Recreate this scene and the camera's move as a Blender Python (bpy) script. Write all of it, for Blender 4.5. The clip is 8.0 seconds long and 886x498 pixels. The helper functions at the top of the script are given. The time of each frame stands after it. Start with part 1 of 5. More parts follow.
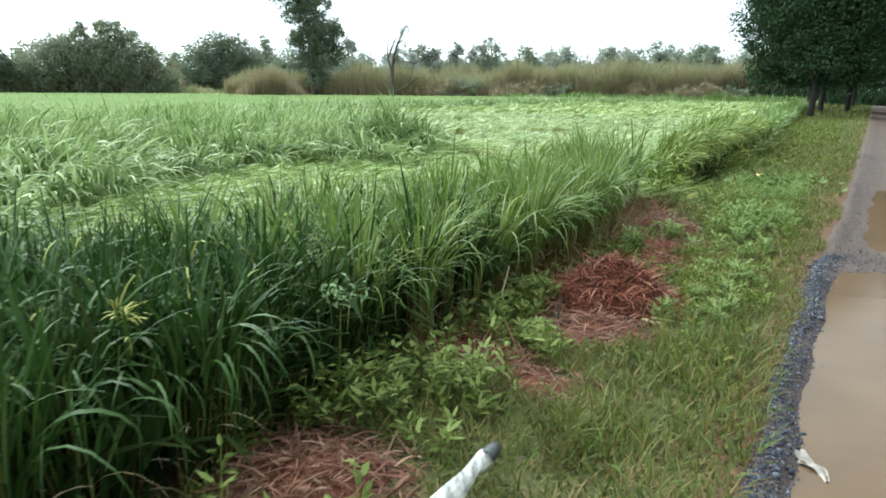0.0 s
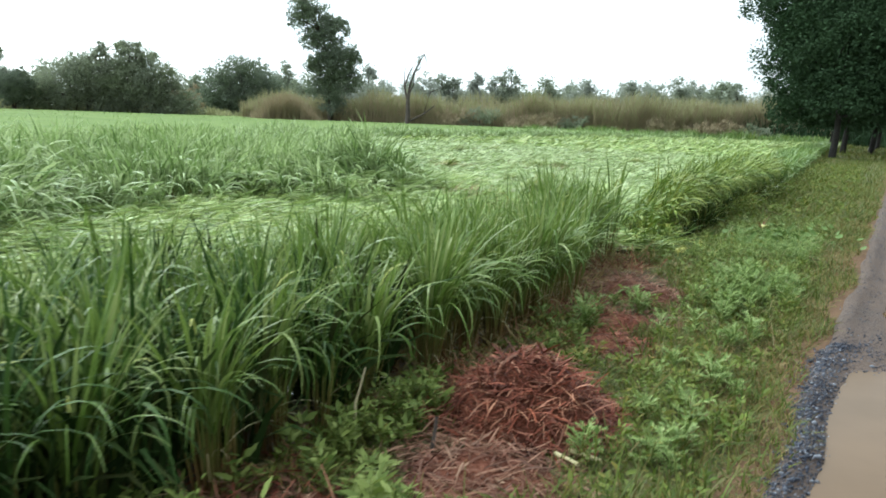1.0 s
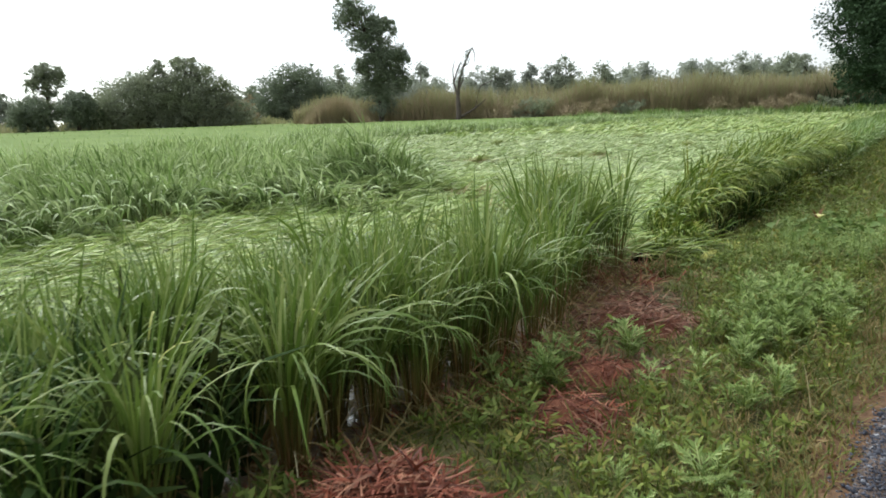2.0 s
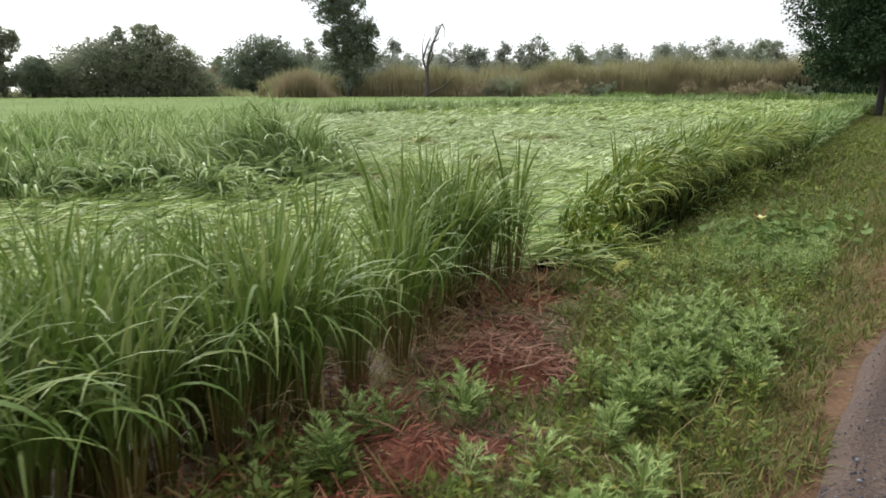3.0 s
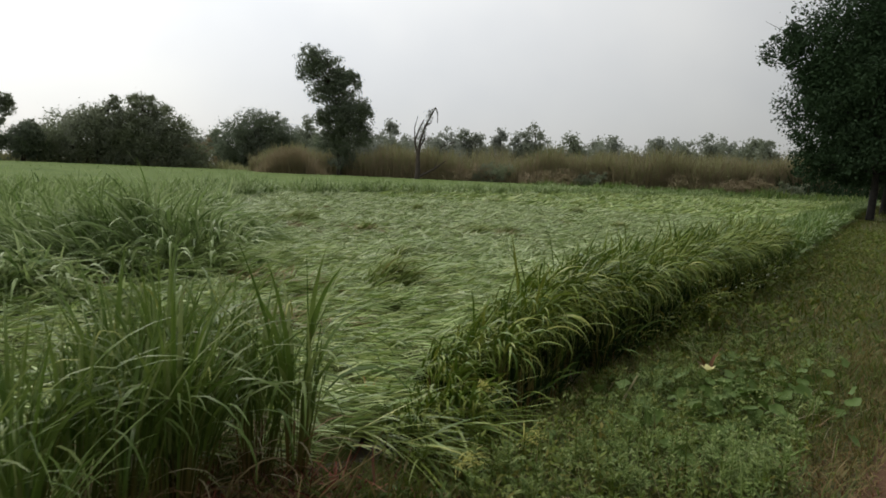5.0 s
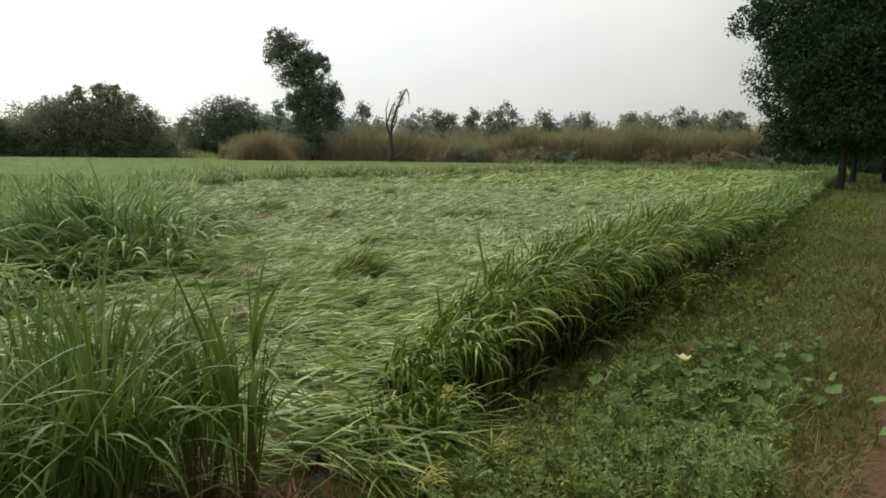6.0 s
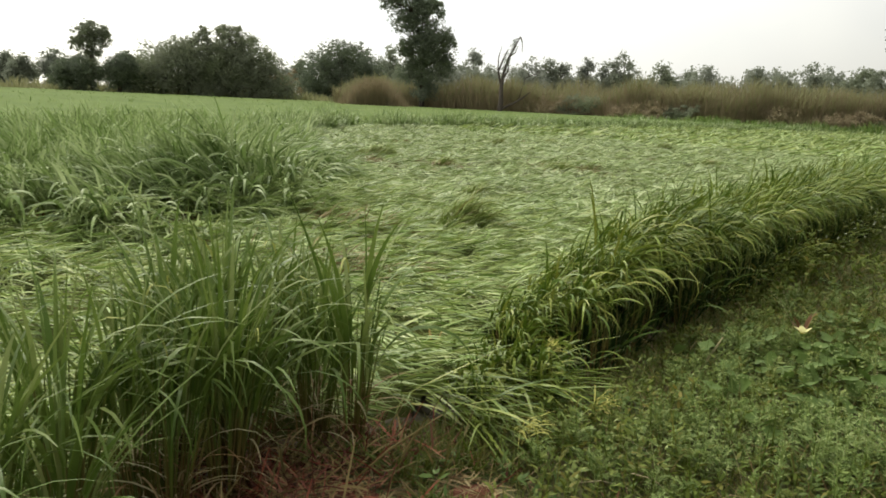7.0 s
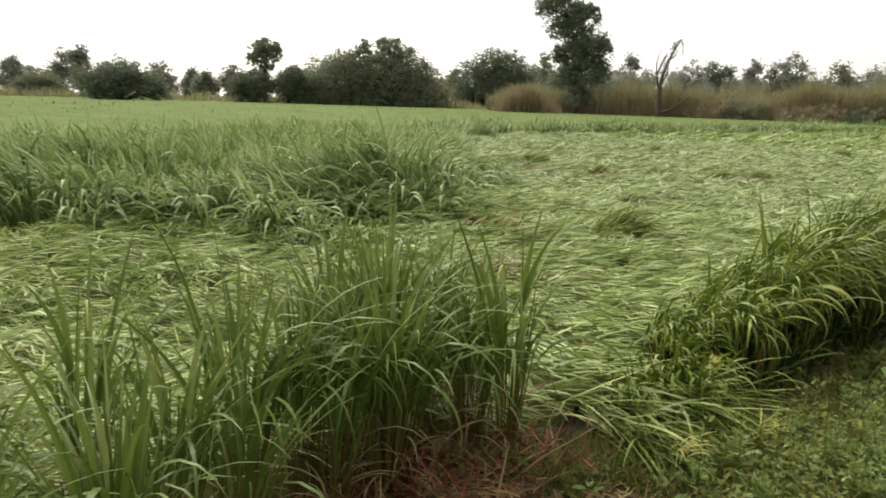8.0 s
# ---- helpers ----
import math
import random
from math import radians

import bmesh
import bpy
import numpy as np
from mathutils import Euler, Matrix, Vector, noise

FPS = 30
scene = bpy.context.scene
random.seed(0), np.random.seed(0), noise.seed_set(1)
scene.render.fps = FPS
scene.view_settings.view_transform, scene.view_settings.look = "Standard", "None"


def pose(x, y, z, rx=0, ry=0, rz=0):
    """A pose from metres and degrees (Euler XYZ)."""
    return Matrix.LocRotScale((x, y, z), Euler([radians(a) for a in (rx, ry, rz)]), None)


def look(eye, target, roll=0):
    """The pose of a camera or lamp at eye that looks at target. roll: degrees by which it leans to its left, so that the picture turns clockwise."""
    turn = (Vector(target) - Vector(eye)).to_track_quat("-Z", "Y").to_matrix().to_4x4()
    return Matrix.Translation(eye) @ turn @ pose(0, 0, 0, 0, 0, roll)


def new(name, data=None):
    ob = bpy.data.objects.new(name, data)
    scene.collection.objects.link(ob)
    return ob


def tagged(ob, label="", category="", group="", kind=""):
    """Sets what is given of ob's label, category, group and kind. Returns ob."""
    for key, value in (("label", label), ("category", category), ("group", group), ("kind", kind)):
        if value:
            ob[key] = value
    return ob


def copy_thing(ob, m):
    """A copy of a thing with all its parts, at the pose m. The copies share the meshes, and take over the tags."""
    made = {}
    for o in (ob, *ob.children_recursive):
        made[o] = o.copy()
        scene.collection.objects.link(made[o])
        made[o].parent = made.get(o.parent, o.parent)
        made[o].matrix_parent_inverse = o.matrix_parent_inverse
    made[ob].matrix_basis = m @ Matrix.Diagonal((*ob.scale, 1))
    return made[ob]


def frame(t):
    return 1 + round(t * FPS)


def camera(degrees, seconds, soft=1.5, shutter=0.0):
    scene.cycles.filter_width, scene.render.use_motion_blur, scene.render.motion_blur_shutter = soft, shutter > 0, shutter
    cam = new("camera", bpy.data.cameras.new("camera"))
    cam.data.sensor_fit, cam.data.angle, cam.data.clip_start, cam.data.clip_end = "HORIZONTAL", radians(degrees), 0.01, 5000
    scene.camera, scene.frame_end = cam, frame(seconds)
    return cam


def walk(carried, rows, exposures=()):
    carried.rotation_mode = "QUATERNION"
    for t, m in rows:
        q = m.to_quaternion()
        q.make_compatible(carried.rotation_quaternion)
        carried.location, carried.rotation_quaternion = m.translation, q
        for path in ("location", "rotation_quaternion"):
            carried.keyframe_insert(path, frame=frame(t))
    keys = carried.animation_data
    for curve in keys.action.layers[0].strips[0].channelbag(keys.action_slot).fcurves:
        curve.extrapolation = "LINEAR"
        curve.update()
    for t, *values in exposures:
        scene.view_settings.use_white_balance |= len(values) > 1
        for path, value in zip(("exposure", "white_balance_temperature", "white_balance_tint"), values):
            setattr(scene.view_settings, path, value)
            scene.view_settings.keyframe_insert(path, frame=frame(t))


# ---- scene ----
cam = camera(61.9, 8.0, 1.7, 0.2)
PATH = [
    (0, (0.134, -0.074, 1.714), (-0.787, 1.65, 1.293), 0.4),
    (0.5, (0.176, 0.93, 1.698), (-0.803, 2.629, 1.302), 0.2),
    (1, (0.187, 1.908, 1.722), (-0.785, 3.622, 1.375), 2.1),
    (1.2, (0.165, 2.295, 1.734), (-0.776, 4.026, 1.392), 3.3),
    (2.3, (0.267, 4.393, 1.693), (-0.892, 5.982, 1.332), -3.0),
    (2.5, (0.256, 4.758, 1.696), (-0.8, 6.42, 1.346), -1.0),
    (3, (0.284, 5.546, 1.662), (-0.77, 7.193, 1.244), -0.2),
    (3.5, (0.34, 6.334, 1.677), (-0.738, 7.981, 1.327), 1.3),
    (4, (0.355, 7.082, 1.7), (-0.753, 8.708, 1.344), 2.0),
    (4.5, (0.294, 7.75, 1.75), (-0.923, 9.321, 1.53), 0.4),
    (5, (0.18, 8.275, 1.752), (-0.885, 9.955, 1.549), 2.5),
    (5.2, (0.128, 8.468, 1.735), (-0.942, 10.147, 1.543), 1.8),
    (6.3, (0.097, 8.623, 1.847), (-0.903, 10.328, 1.543), 0.2),
    (6.5, (0.065, 8.618, 1.83), (-1.032, 10.246, 1.447), 2.2),
    (7, (0.063, 8.583, 1.827), (-1.157, 10.118, 1.435), 2.7),
    (7.5, (0.062, 8.555, 1.825), (-1.294, 9.965, 1.411), 2.1),
    (8, (0.054, 8.532, 1.835), (-1.454, 9.787, 1.446), 1.8),
]
EXPOSURES = [(0, 1.11, 5950, -3), (1.2, 0.88, 6050, -1), (2.5, 0.58, 6600, 8), (3.5, 0.6, 6600, 9), (4, 0.5, 6750, 7), (4.5, -0.02, 6700, 7), (5, -0.52, 6800, 8), (5.2, -0.52, 6800, 8), (6.3, -0.05, 7150, 5), (6.5, 0.0, 7200, 5), (7, 0.22, 7250, 6), (7.5, 0.2, 7400, 9), (8, 0.32, 7400, 11)]
walk(cam, [(t, look(eye, target, roll)) for t, eye, target, roll in PATH], EXPOSURES)

# ---- world, sun, exposure ----
world = bpy.data.worlds.new("overcast_sky")
scene.world = world
world.use_nodes = True
wt = world.node_tree
wt.nodes.clear()
w_out = wt.nodes.new("ShaderNodeOutputWorld")
w_bg = wt.nodes.new("ShaderNodeBackground")
w_bg.inputs["Strength"].default_value = 1.0
w_sky = wt.nodes.new("ShaderNodeTexSky")
w_sky.sky_type = "NISHITA"
w_sky.sun_disc = False
w_sky.sun_elevation = radians(42)
w_sky.sun_rotation = radians(-69)
w_dim = wt.nodes.new("ShaderNodeMix")
w_dim.data_type, w_dim.blend_type = "RGBA", "MULTIPLY"
w_dim.inputs["Factor"].default_value = 1.0
w_dim.inputs["B"].default_value = (0.1, 0.1, 0.1, 1)
w_co = wt.nodes.new("ShaderNodeTexCoord")
w_noise = wt.nodes.new("ShaderNodeTexNoise")
w_noise.inputs["Scale"].default_value = 1.6
w_noise.inputs["Detail"].default_value = 5.0
w_ramp = wt.nodes.new("ShaderNodeValToRGB")
w_ramp.color_ramp.elements[0].position = 0.32
w_ramp.color_ramp.elements[0].color = (0.8, 0.84, 0.93, 1)
w_ramp.color_ramp.elements[1].position = 0.68
w_ramp.color_ramp.elements[1].color = (1.12, 1.13, 1.15, 1)
w_sep = wt.nodes.new("ShaderNodeSeparateXYZ")
w_side = wt.nodes.new("ShaderNodeMapRange")
w_side.inputs["From Min"].default_value = -0.9
w_side.inputs["From Max"].default_value = 0.25
w_side.inputs["To Min"].default_value = 1.75
w_side.inputs["To Max"].default_value = 0.42
w_mul = wt.nodes.new("ShaderNodeMix")
w_mul.data_type, w_mul.blend_type = "RGBA", "MULTIPLY"
w_mul.inputs["Factor"].default_value = 1.0
w_mix = wt.nodes.new("ShaderNodeMix")
w_mix.data_type = "RGBA"
w_mix.inputs["Factor"].default_value = 0.88
wl = wt.links.new
wl(w_co.outputs["Generated"], w_noise.inputs["Vector"])
wl(w_co.outputs["Generated"], w_sep.inputs[0])
wl(w_sep.outputs["X"], w_side.inputs["Value"])
wl(w_noise.outputs["Fac"], w_ramp.inputs["Fac"])
w_high = wt.nodes.new("ShaderNodeMapRange")
w_high.inputs["From Min"].default_value = 0.0
w_high.inputs["From Max"].default_value = 1.0
w_high.inputs["To Min"].default_value = 0.67
w_high.inputs["To Max"].default_value = 2.45
w_both = wt.nodes.new("ShaderNodeMath")
w_both.operation = "MULTIPLY"
wl(w_sep.outputs["Z"], w_high.inputs["Value"])
wl(w_high.outputs["Result"], w_both.inputs[0])
wl(w_side.outputs["Result"], w_both.inputs[1])
wl(w_ramp.outputs["Color"], w_mul.inputs["A"])
wl(w_both.outputs[0], w_mul.inputs["B"])
wl(w_sky.outputs["Color"], w_dim.inputs["A"])
wl(w_dim.outputs["Result"], w_mix.inputs["A"])
wl(w_mul.outputs["Result"], w_mix.inputs["B"])
wl(w_mix.outputs["Result"], w_bg.inputs["Color"])
wl(w_bg.outputs["Background"], w_out.inputs["Surface"])

sun_data = bpy.data.lights.new("sun", "SUN")
sun_data.energy = 1.5
sun_data.angle = radians(25)
sun_data.color = (1.0, 0.96, 0.9)
sun = new("sun", sun_data)
sun.matrix_world = look((-42, 16, 40), (0, 0, 0))


# ---- materials ----
def material(name):
    m = bpy.data.materials.new(name)
    m.use_nodes = True
    nt = m.node_tree
    b = nt.nodes["Principled BSDF"]
    return m, nt, b


def ramp_node(nt, stops):
    r = nt.nodes.new("ShaderNodeValToRGB")
    el = r.color_ramp.elements
    while len(el) < len(stops):
        el.new(0.5)
    for e, (p, c) in zip(el, stops):
        e.position, e.color = p, (*c, 1)
    return r


def leaf_material(name, colours, rough=0.5, through_light=0.3, patch=0.6, patch_tint=(0.8, 0.85, 0.6), gloss=0.22):
    """Foliage: a tone for each blade, a slow drift of tone over the stand, light passing through."""
    m, nt, b = material(name)
    geo = nt.nodes.new("ShaderNodeNewGeometry")
    n = len(colours)
    r = ramp_node(nt, [(i / max(1, n - 1), c) for i, c in enumerate(colours)])
    nt.links.new(geo.outputs["Random Per Island"], r.inputs["Fac"])
    big = nt.nodes.new("ShaderNodeTexNoise")
    big.inputs["Scale"].default_value = patch
    big.inputs["Detail"].default_value = 3
    nt.links.new(geo.outputs["Position"], big.inputs["Vector"])
    lift = ramp_node(nt, [(0.3, patch_tint), (0.7, (1.12, 1.1, 1.05))])
    nt.links.new(big.outputs["Fac"], lift.inputs["Fac"])
    mul = nt.nodes.new("ShaderNodeMix")
    mul.data_type, mul.blend_type = "RGBA", "MULTIPLY"
    mul.inputs["Factor"].default_value = 1
    nt.links.new(r.outputs["Color"], mul.inputs["A"])
    nt.links.new(lift.outputs["Color"], mul.inputs["B"])
    nt.links.new(mul.outputs["Result"], b.inputs["Base Color"])
    b.inputs["Roughness"].default_value = rough
    b.inputs["Specular IOR Level"].default_value = gloss
    tr = nt.nodes.new("ShaderNodeBsdfTranslucent")
    nt.links.new(mul.outputs["Result"], tr.inputs["Color"])
    mix = nt.nodes.new("ShaderNodeMixShader")
    mix.inputs[0].default_value = through_light
    out = nt.nodes["Material Output"]
    nt.links.new(b.outputs[0], mix.inputs[1])
    nt.links.new(tr.outputs[0], mix.inputs[2])
    nt.links.new(mix.outputs[0], out.inputs["Surface"])
    return m


def earth_material(name, stops, scale, fine, rough=0.9, bump=0.3, wet=0.0, gloss=0.3):
    """Soil, mud, tar: two scales of colour and a relief."""
    m, nt, b = material(name)
    geo = nt.nodes.new("ShaderNodeNewGeometry")
    n1 = nt.nodes.new("ShaderNodeTexNoise")
    n1.inputs["Scale"].default_value, n1.inputs["Detail"].default_value = scale, 6
    n2 = nt.nodes.new("ShaderNodeTexNoise")
    n2.inputs["Scale"].default_value, n2.inputs["Detail"].default_value = fine, 4
    for n in (n1, n2):
        nt.links.new(geo.outputs["Position"], n.inputs["Vector"])
    add = nt.nodes.new("ShaderNodeMath")
    add.operation = "MULTIPLY_ADD"
    add.inputs[1].default_value = 0.45
    nt.links.new(n2.outputs["Fac"], add.inputs[0])
    sc = nt.nodes.new("ShaderNodeMath")
    sc.operation = "MULTIPLY"
    sc.inputs[1].default_value = 0.6
    nt.links.new(n1.outputs["Fac"], sc.inputs[0])
    nt.links.new(sc.outputs[0], add.inputs[2])
    r = ramp_node(nt, stops)
    nt.links.new(add.outputs[0], r.inputs["Fac"])
    nt.links.new(r.outputs["Color"], b.inputs["Base Color"])
    b.inputs["Specular IOR Level"].default_value = gloss
    rr = nt.nodes.new("ShaderNodeMapRange")
    rr.inputs["From Min"].default_value, rr.inputs["From Max"].default_value = 0.35, 0.65
    rr.inputs["To Min"].default_value, rr.inputs["To Max"].default_value = max(0.08, rough - wet), rough
    nt.links.new(n1.outputs["Fac"], rr.inputs["Value"])
    nt.links.new(rr.outputs["Result"], b.inputs["Roughness"])
    bp = nt.nodes.new("ShaderNodeBump")
    bp.inputs["Strength"].default_value, bp.inputs["Distance"].default_value = bump, 0.03
    nt.links.new(n2.outputs["Fac"], bp.inputs["Height"])
    nt.links.new(bp.outputs["Normal"], b.inputs["Normal"])
    return m


def plain_material(name, colour, rough=0.6, grain=30.0, spread=0.25):
    m, nt, b = material(name)
    geo = nt.nodes.new("ShaderNodeNewGeometry")
    n1 = nt.nodes.new("ShaderNodeTexNoise")
    n1.inputs["Scale"].default_value, n1.inputs["Detail"].default_value = grain, 5
    nt.links.new(geo.outputs["Position"], n1.inputs["Vector"])
    lo = tuple(c * (1 - spread) for c in colour)
    hi = tuple(min(1, c * (1 + spread)) for c in colour)
    r = ramp_node(nt, [(0.3, lo), (0.7, hi)])
    nt.links.new(n1.outputs["Fac"], r.inputs["Fac"])
    nt.links.new(r.outputs["Color"], b.inputs["Base Color"])
    b.inputs["Roughness"].default_value = rough
    bp = nt.nodes.new("ShaderNodeBump")
    bp.inputs["Strength"].default_value, bp.inputs["Distance"].default_value = 0.4, 0.02
    nt.links.new(n1.outputs["Fac"], bp.inputs["Height"])
    nt.links.new(bp.outputs["Normal"], b.inputs["Normal"])
    return m


M_RICE = leaf_material("rice_leaf", [(0.083, 0.146, 0.033), (0.127, 0.205, 0.048), (0.176, 0.259, 0.069), (0.097, 0.167, 0.037), (0.275, 0.313, 0.112)], 0.36, 0.18, 0.6, (0.8, 0.85, 0.7), 0.36)
M_FRONT = leaf_material("front_rice_leaf", [(0.078, 0.13, 0.024), (0.125, 0.185, 0.038), (0.23, 0.275, 0.1), (0.09, 0.15, 0.028), (0.15, 0.208, 0.048), (0.075, 0.125, 0.024), (0.28, 0.32, 0.13)], 0.42, 0.26, 0.8, (0.8, 0.86, 0.7), 0.24)
# Darker copy of the rice leaf: shade of the near rows put into colour.
M_NEARSHADE = leaf_material("shaded_rice_leaf", [(0.02, 0.046, 0.009), (0.032, 0.066, 0.014), (0.052, 0.096, 0.023), (0.025, 0.055, 0.011), (0.08, 0.125, 0.042)], 0.5, 0.12, 0.8, (0.8, 0.86, 0.7), 0.15)
M_BLOCK = leaf_material("tousled_rice_leaf", [(0.073, 0.123, 0.034), (0.224, 0.314, 0.112), (0.403, 0.482, 0.25), (0.112, 0.168, 0.05), (0.448, 0.515, 0.3), (0.157, 0.224, 0.075)], 0.5, 0.26, 0.5, (0.8, 0.85, 0.72), 0.2)
M_RICE_STEM = leaf_material("rice_stem", [(0.07, 0.1, 0.026), (0.13, 0.1, 0.042), (0.09, 0.13, 0.032), (0.2, 0.15, 0.075), (0.065, 0.09, 0.022)], 0.7, 0.08)
_nt = M_RICE_STEM.node_tree
_geo = _nt.nodes.new("ShaderNodeNewGeometry")
_sep = _nt.nodes.new("ShaderNodeSeparateXYZ")
_up = ramp_node(_nt, [(0.05, (1.15, 0.8, 0.75)), (0.45, (0.85, 1.25, 0.75))])
_mul = _nt.nodes.new("ShaderNodeMix")
_mul.data_type, _mul.blend_type = "RGBA", "MULTIPLY"
_mul.inputs["Factor"].default_value = 1
_old = _nt.nodes["Principled BSDF"].inputs["Base Color"].links[0].from_socket
_nt.links.new(_geo.outputs["Position"], _sep.inputs[0])
_nt.links.new(_sep.outputs["Z"], _up.inputs["Fac"])
_nt.links.new(_old, _mul.inputs["A"])
_nt.links.new(_up.outputs["Color"], _mul.inputs["B"])
_nt.links.new(_mul.outputs["Result"], _nt.nodes["Principled BSDF"].inputs["Base Color"])
M_HEAD = leaf_material("rice_head", [(0.25, 0.29, 0.07), (0.33, 0.34, 0.1), (0.2, 0.25, 0.055)], 0.6, 0.2)
M_LODGED = leaf_material("lodged_rice_leaf", [(0.069, 0.118, 0.026), (0.272, 0.389, 0.116), (0.477, 0.576, 0.256), (0.142, 0.217, 0.051), (0.546, 0.6, 0.282), (0.108, 0.165, 0.035), (0.432, 0.482, 0.179), (0.227, 0.294, 0.077)], 0.42, 0.15, 0.7, (0.68, 0.76, 0.52), 0.3)
M_SLUMP = leaf_material("slumped_rice_leaf", [(0.12, 0.18, 0.045), (0.28, 0.36, 0.14), (0.42, 0.49, 0.26), (0.2, 0.27, 0.08), (0.46, 0.51, 0.27)], 0.4, 0.42, 0.5, (0.78, 0.84, 0.65), 0.18)
M_RIDGE = leaf_material("ripening_rice_leaf", [(0.065, 0.115, 0.018), (0.13, 0.195, 0.03), (0.22, 0.275, 0.048), (0.078, 0.13, 0.02), (0.31, 0.325, 0.075)], 0.42, 0.12, 0.7, (0.8, 0.85, 0.7), 0.25)
# Palest tones imitate sky sheen on the flattened leaves.
M_SILVER = leaf_material("sheen_lodged_leaf", [(0.109, 0.162, 0.047), (0.347, 0.445, 0.185), (0.543, 0.634, 0.358), (0.184, 0.255, 0.084), (0.598, 0.645, 0.381), (0.13, 0.183, 0.05), (0.282, 0.334, 0.112)], 0.4, 0.15, 0.7, (0.74, 0.8, 0.6), 0.35)
M_TUFT = leaf_material("slumped_tuft_leaf", [(0.11, 0.165, 0.035), (0.22, 0.29, 0.08), (0.38, 0.45, 0.18), (0.14, 0.2, 0.045), (0.32, 0.29, 0.12)], 0.45, 0.2, 0.7, (0.8, 0.82, 0.7), 0.2)
# Near-black lower leaves: the stand's inner shade put into colour.
M_UNDER = leaf_material("shaded_lower_leaf", [(0.018, 0.036, 0.01), (0.028, 0.05, 0.014), (0.038, 0.045, 0.016)], 0.75, 0.08, 0.6, (0.8, 0.85, 0.6), 0.06)
# Mat tone kept dark to stand for shade between the flattened blades.
M_MAT = earth_material("lodged_mat_shade", [(0.3, (0.03, 0.04, 0.01)), (0.5, (0.06, 0.075, 0.02)), (0.7, (0.12, 0.12, 0.04))], 0.9, 14, 0.9, 0.6, 0.0, 0.05)
M_CANOPY = earth_material("rice_canopy", [(0.3, (0.065, 0.1, 0.026)), (0.5, (0.1, 0.145, 0.04)), (0.7, (0.14, 0.185, 0.056))], 0.5, 9, 0.9, 0.7, 0.0, 0.05)
M_GRASS = leaf_material("verge_grass", [(0.053, 0.085, 0.012), (0.09, 0.125, 0.02), (0.138, 0.17, 0.034), (0.138, 0.108, 0.036), (0.067, 0.098, 0.016), (0.212, 0.16, 0.057)], 0.55, 0.3, 1.6, (0.7, 0.78, 0.6))
M_DRYGRASS = leaf_material("dry_grass", [(0.19, 0.14, 0.065), (0.25, 0.185, 0.09), (0.13, 0.115, 0.05)], 0.7, 0.2)
M_WEED = leaf_material("weed_leaf", [(0.057, 0.089, 0.013), (0.099, 0.138, 0.021), (0.166, 0.204, 0.04), (0.073, 0.103, 0.015), (0.208, 0.179, 0.044)], 0.65, 0.3, 1.4)
M_HERB = leaf_material("herb_leaf", [(0.072, 0.108, 0.021), (0.128, 0.169, 0.038), (0.196, 0.235, 0.065), (0.093, 0.128, 0.027), (0.246, 0.28, 0.092)], 0.6, 0.3, 1.6)
M_LOBED = leaf_material("lobed_weed_leaf", [(0.08, 0.13, 0.032), (0.15, 0.216, 0.061), (0.24, 0.302, 0.108), (0.1, 0.158, 0.038), (0.34, 0.394, 0.18)], 0.62, 0.25, 1.6)
M_VINE = leaf_material("vine_leaf", [(0.067, 0.115, 0.028), (0.1, 0.156, 0.043), (0.142, 0.202, 0.064)], 0.6, 0.2)
M_STRAW = leaf_material("rotting_straw", [(0.13, 0.04, 0.025), (0.3, 0.1, 0.06), (0.035, 0.013, 0.009), (0.42, 0.22, 0.14), (0.18, 0.058, 0.036), (0.06, 0.021, 0.014), (0.26, 0.08, 0.042)], 0.6, 0.08, 4.0, (0.6, 0.5, 0.5), 0.12)
M_CHAFF = leaf_material("washed_out_chaff", [(0.13, 0.062, 0.04), (0.24, 0.125, 0.082), (0.07, 0.03, 0.02), (0.36, 0.235, 0.16), (0.18, 0.08, 0.05), (0.1, 0.06, 0.035)], 0.6, 0.08, 3.0, (0.6, 0.5, 0.5), 0.12)
M_DEADLEAF = leaf_material("withered_rice_leaf", [(0.36, 0.33, 0.22), (0.28, 0.22, 0.12), (0.22, 0.11, 0.06), (0.42, 0.4, 0.28)], 0.6, 0.15, 2.0)
M_WITHER = leaf_material("withered_brown_rice", [(0.2, 0.13, 0.065), (0.28, 0.2, 0.1), (0.12, 0.075, 0.04), (0.34, 0.27, 0.15)], 0.65, 0.1, 2.0)
M_STRAWBED = earth_material("straw_litter", [(0.3, (0.045, 0.016, 0.01)), (0.5, (0.11, 0.04, 0.024)), (0.7, (0.2, 0.085, 0.052))], 3, 40, 0.9, 0.8, 0.0, 0.1)
M_PALE = leaf_material("pale_dry_stalk", [(0.5, 0.44, 0.3), (0.45, 0.38, 0.25), (0.55, 0.5, 0.38)], 0.6, 0.1)
M_RUST = leaf_material("rust_dry_leaf", [(0.13, 0.065, 0.033), (0.19, 0.095, 0.05), (0.09, 0.05, 0.027)], 0.7, 0.2)
M_ORANGE = leaf_material("orange_dry_leaf", [(0.48, 0.24, 0.1), (0.55, 0.32, 0.15)], 0.7, 0.2)
M_GRAIN = leaf_material("ripening_grain", [(0.42, 0.40, 0.12), (0.5, 0.46, 0.16), (0.36, 0.36, 0.10)], 0.6, 0.15)
M_SEDGE = leaf_material("sedge_floret", [(0.182, 0.266, 0.13), (0.234, 0.322, 0.169)], 0.6, 0.25)
M_PETAL = leaf_material("yellow_petal", [(0.68, 0.63, 0.33), (0.75, 0.7, 0.42)], 0.6, 0.3)
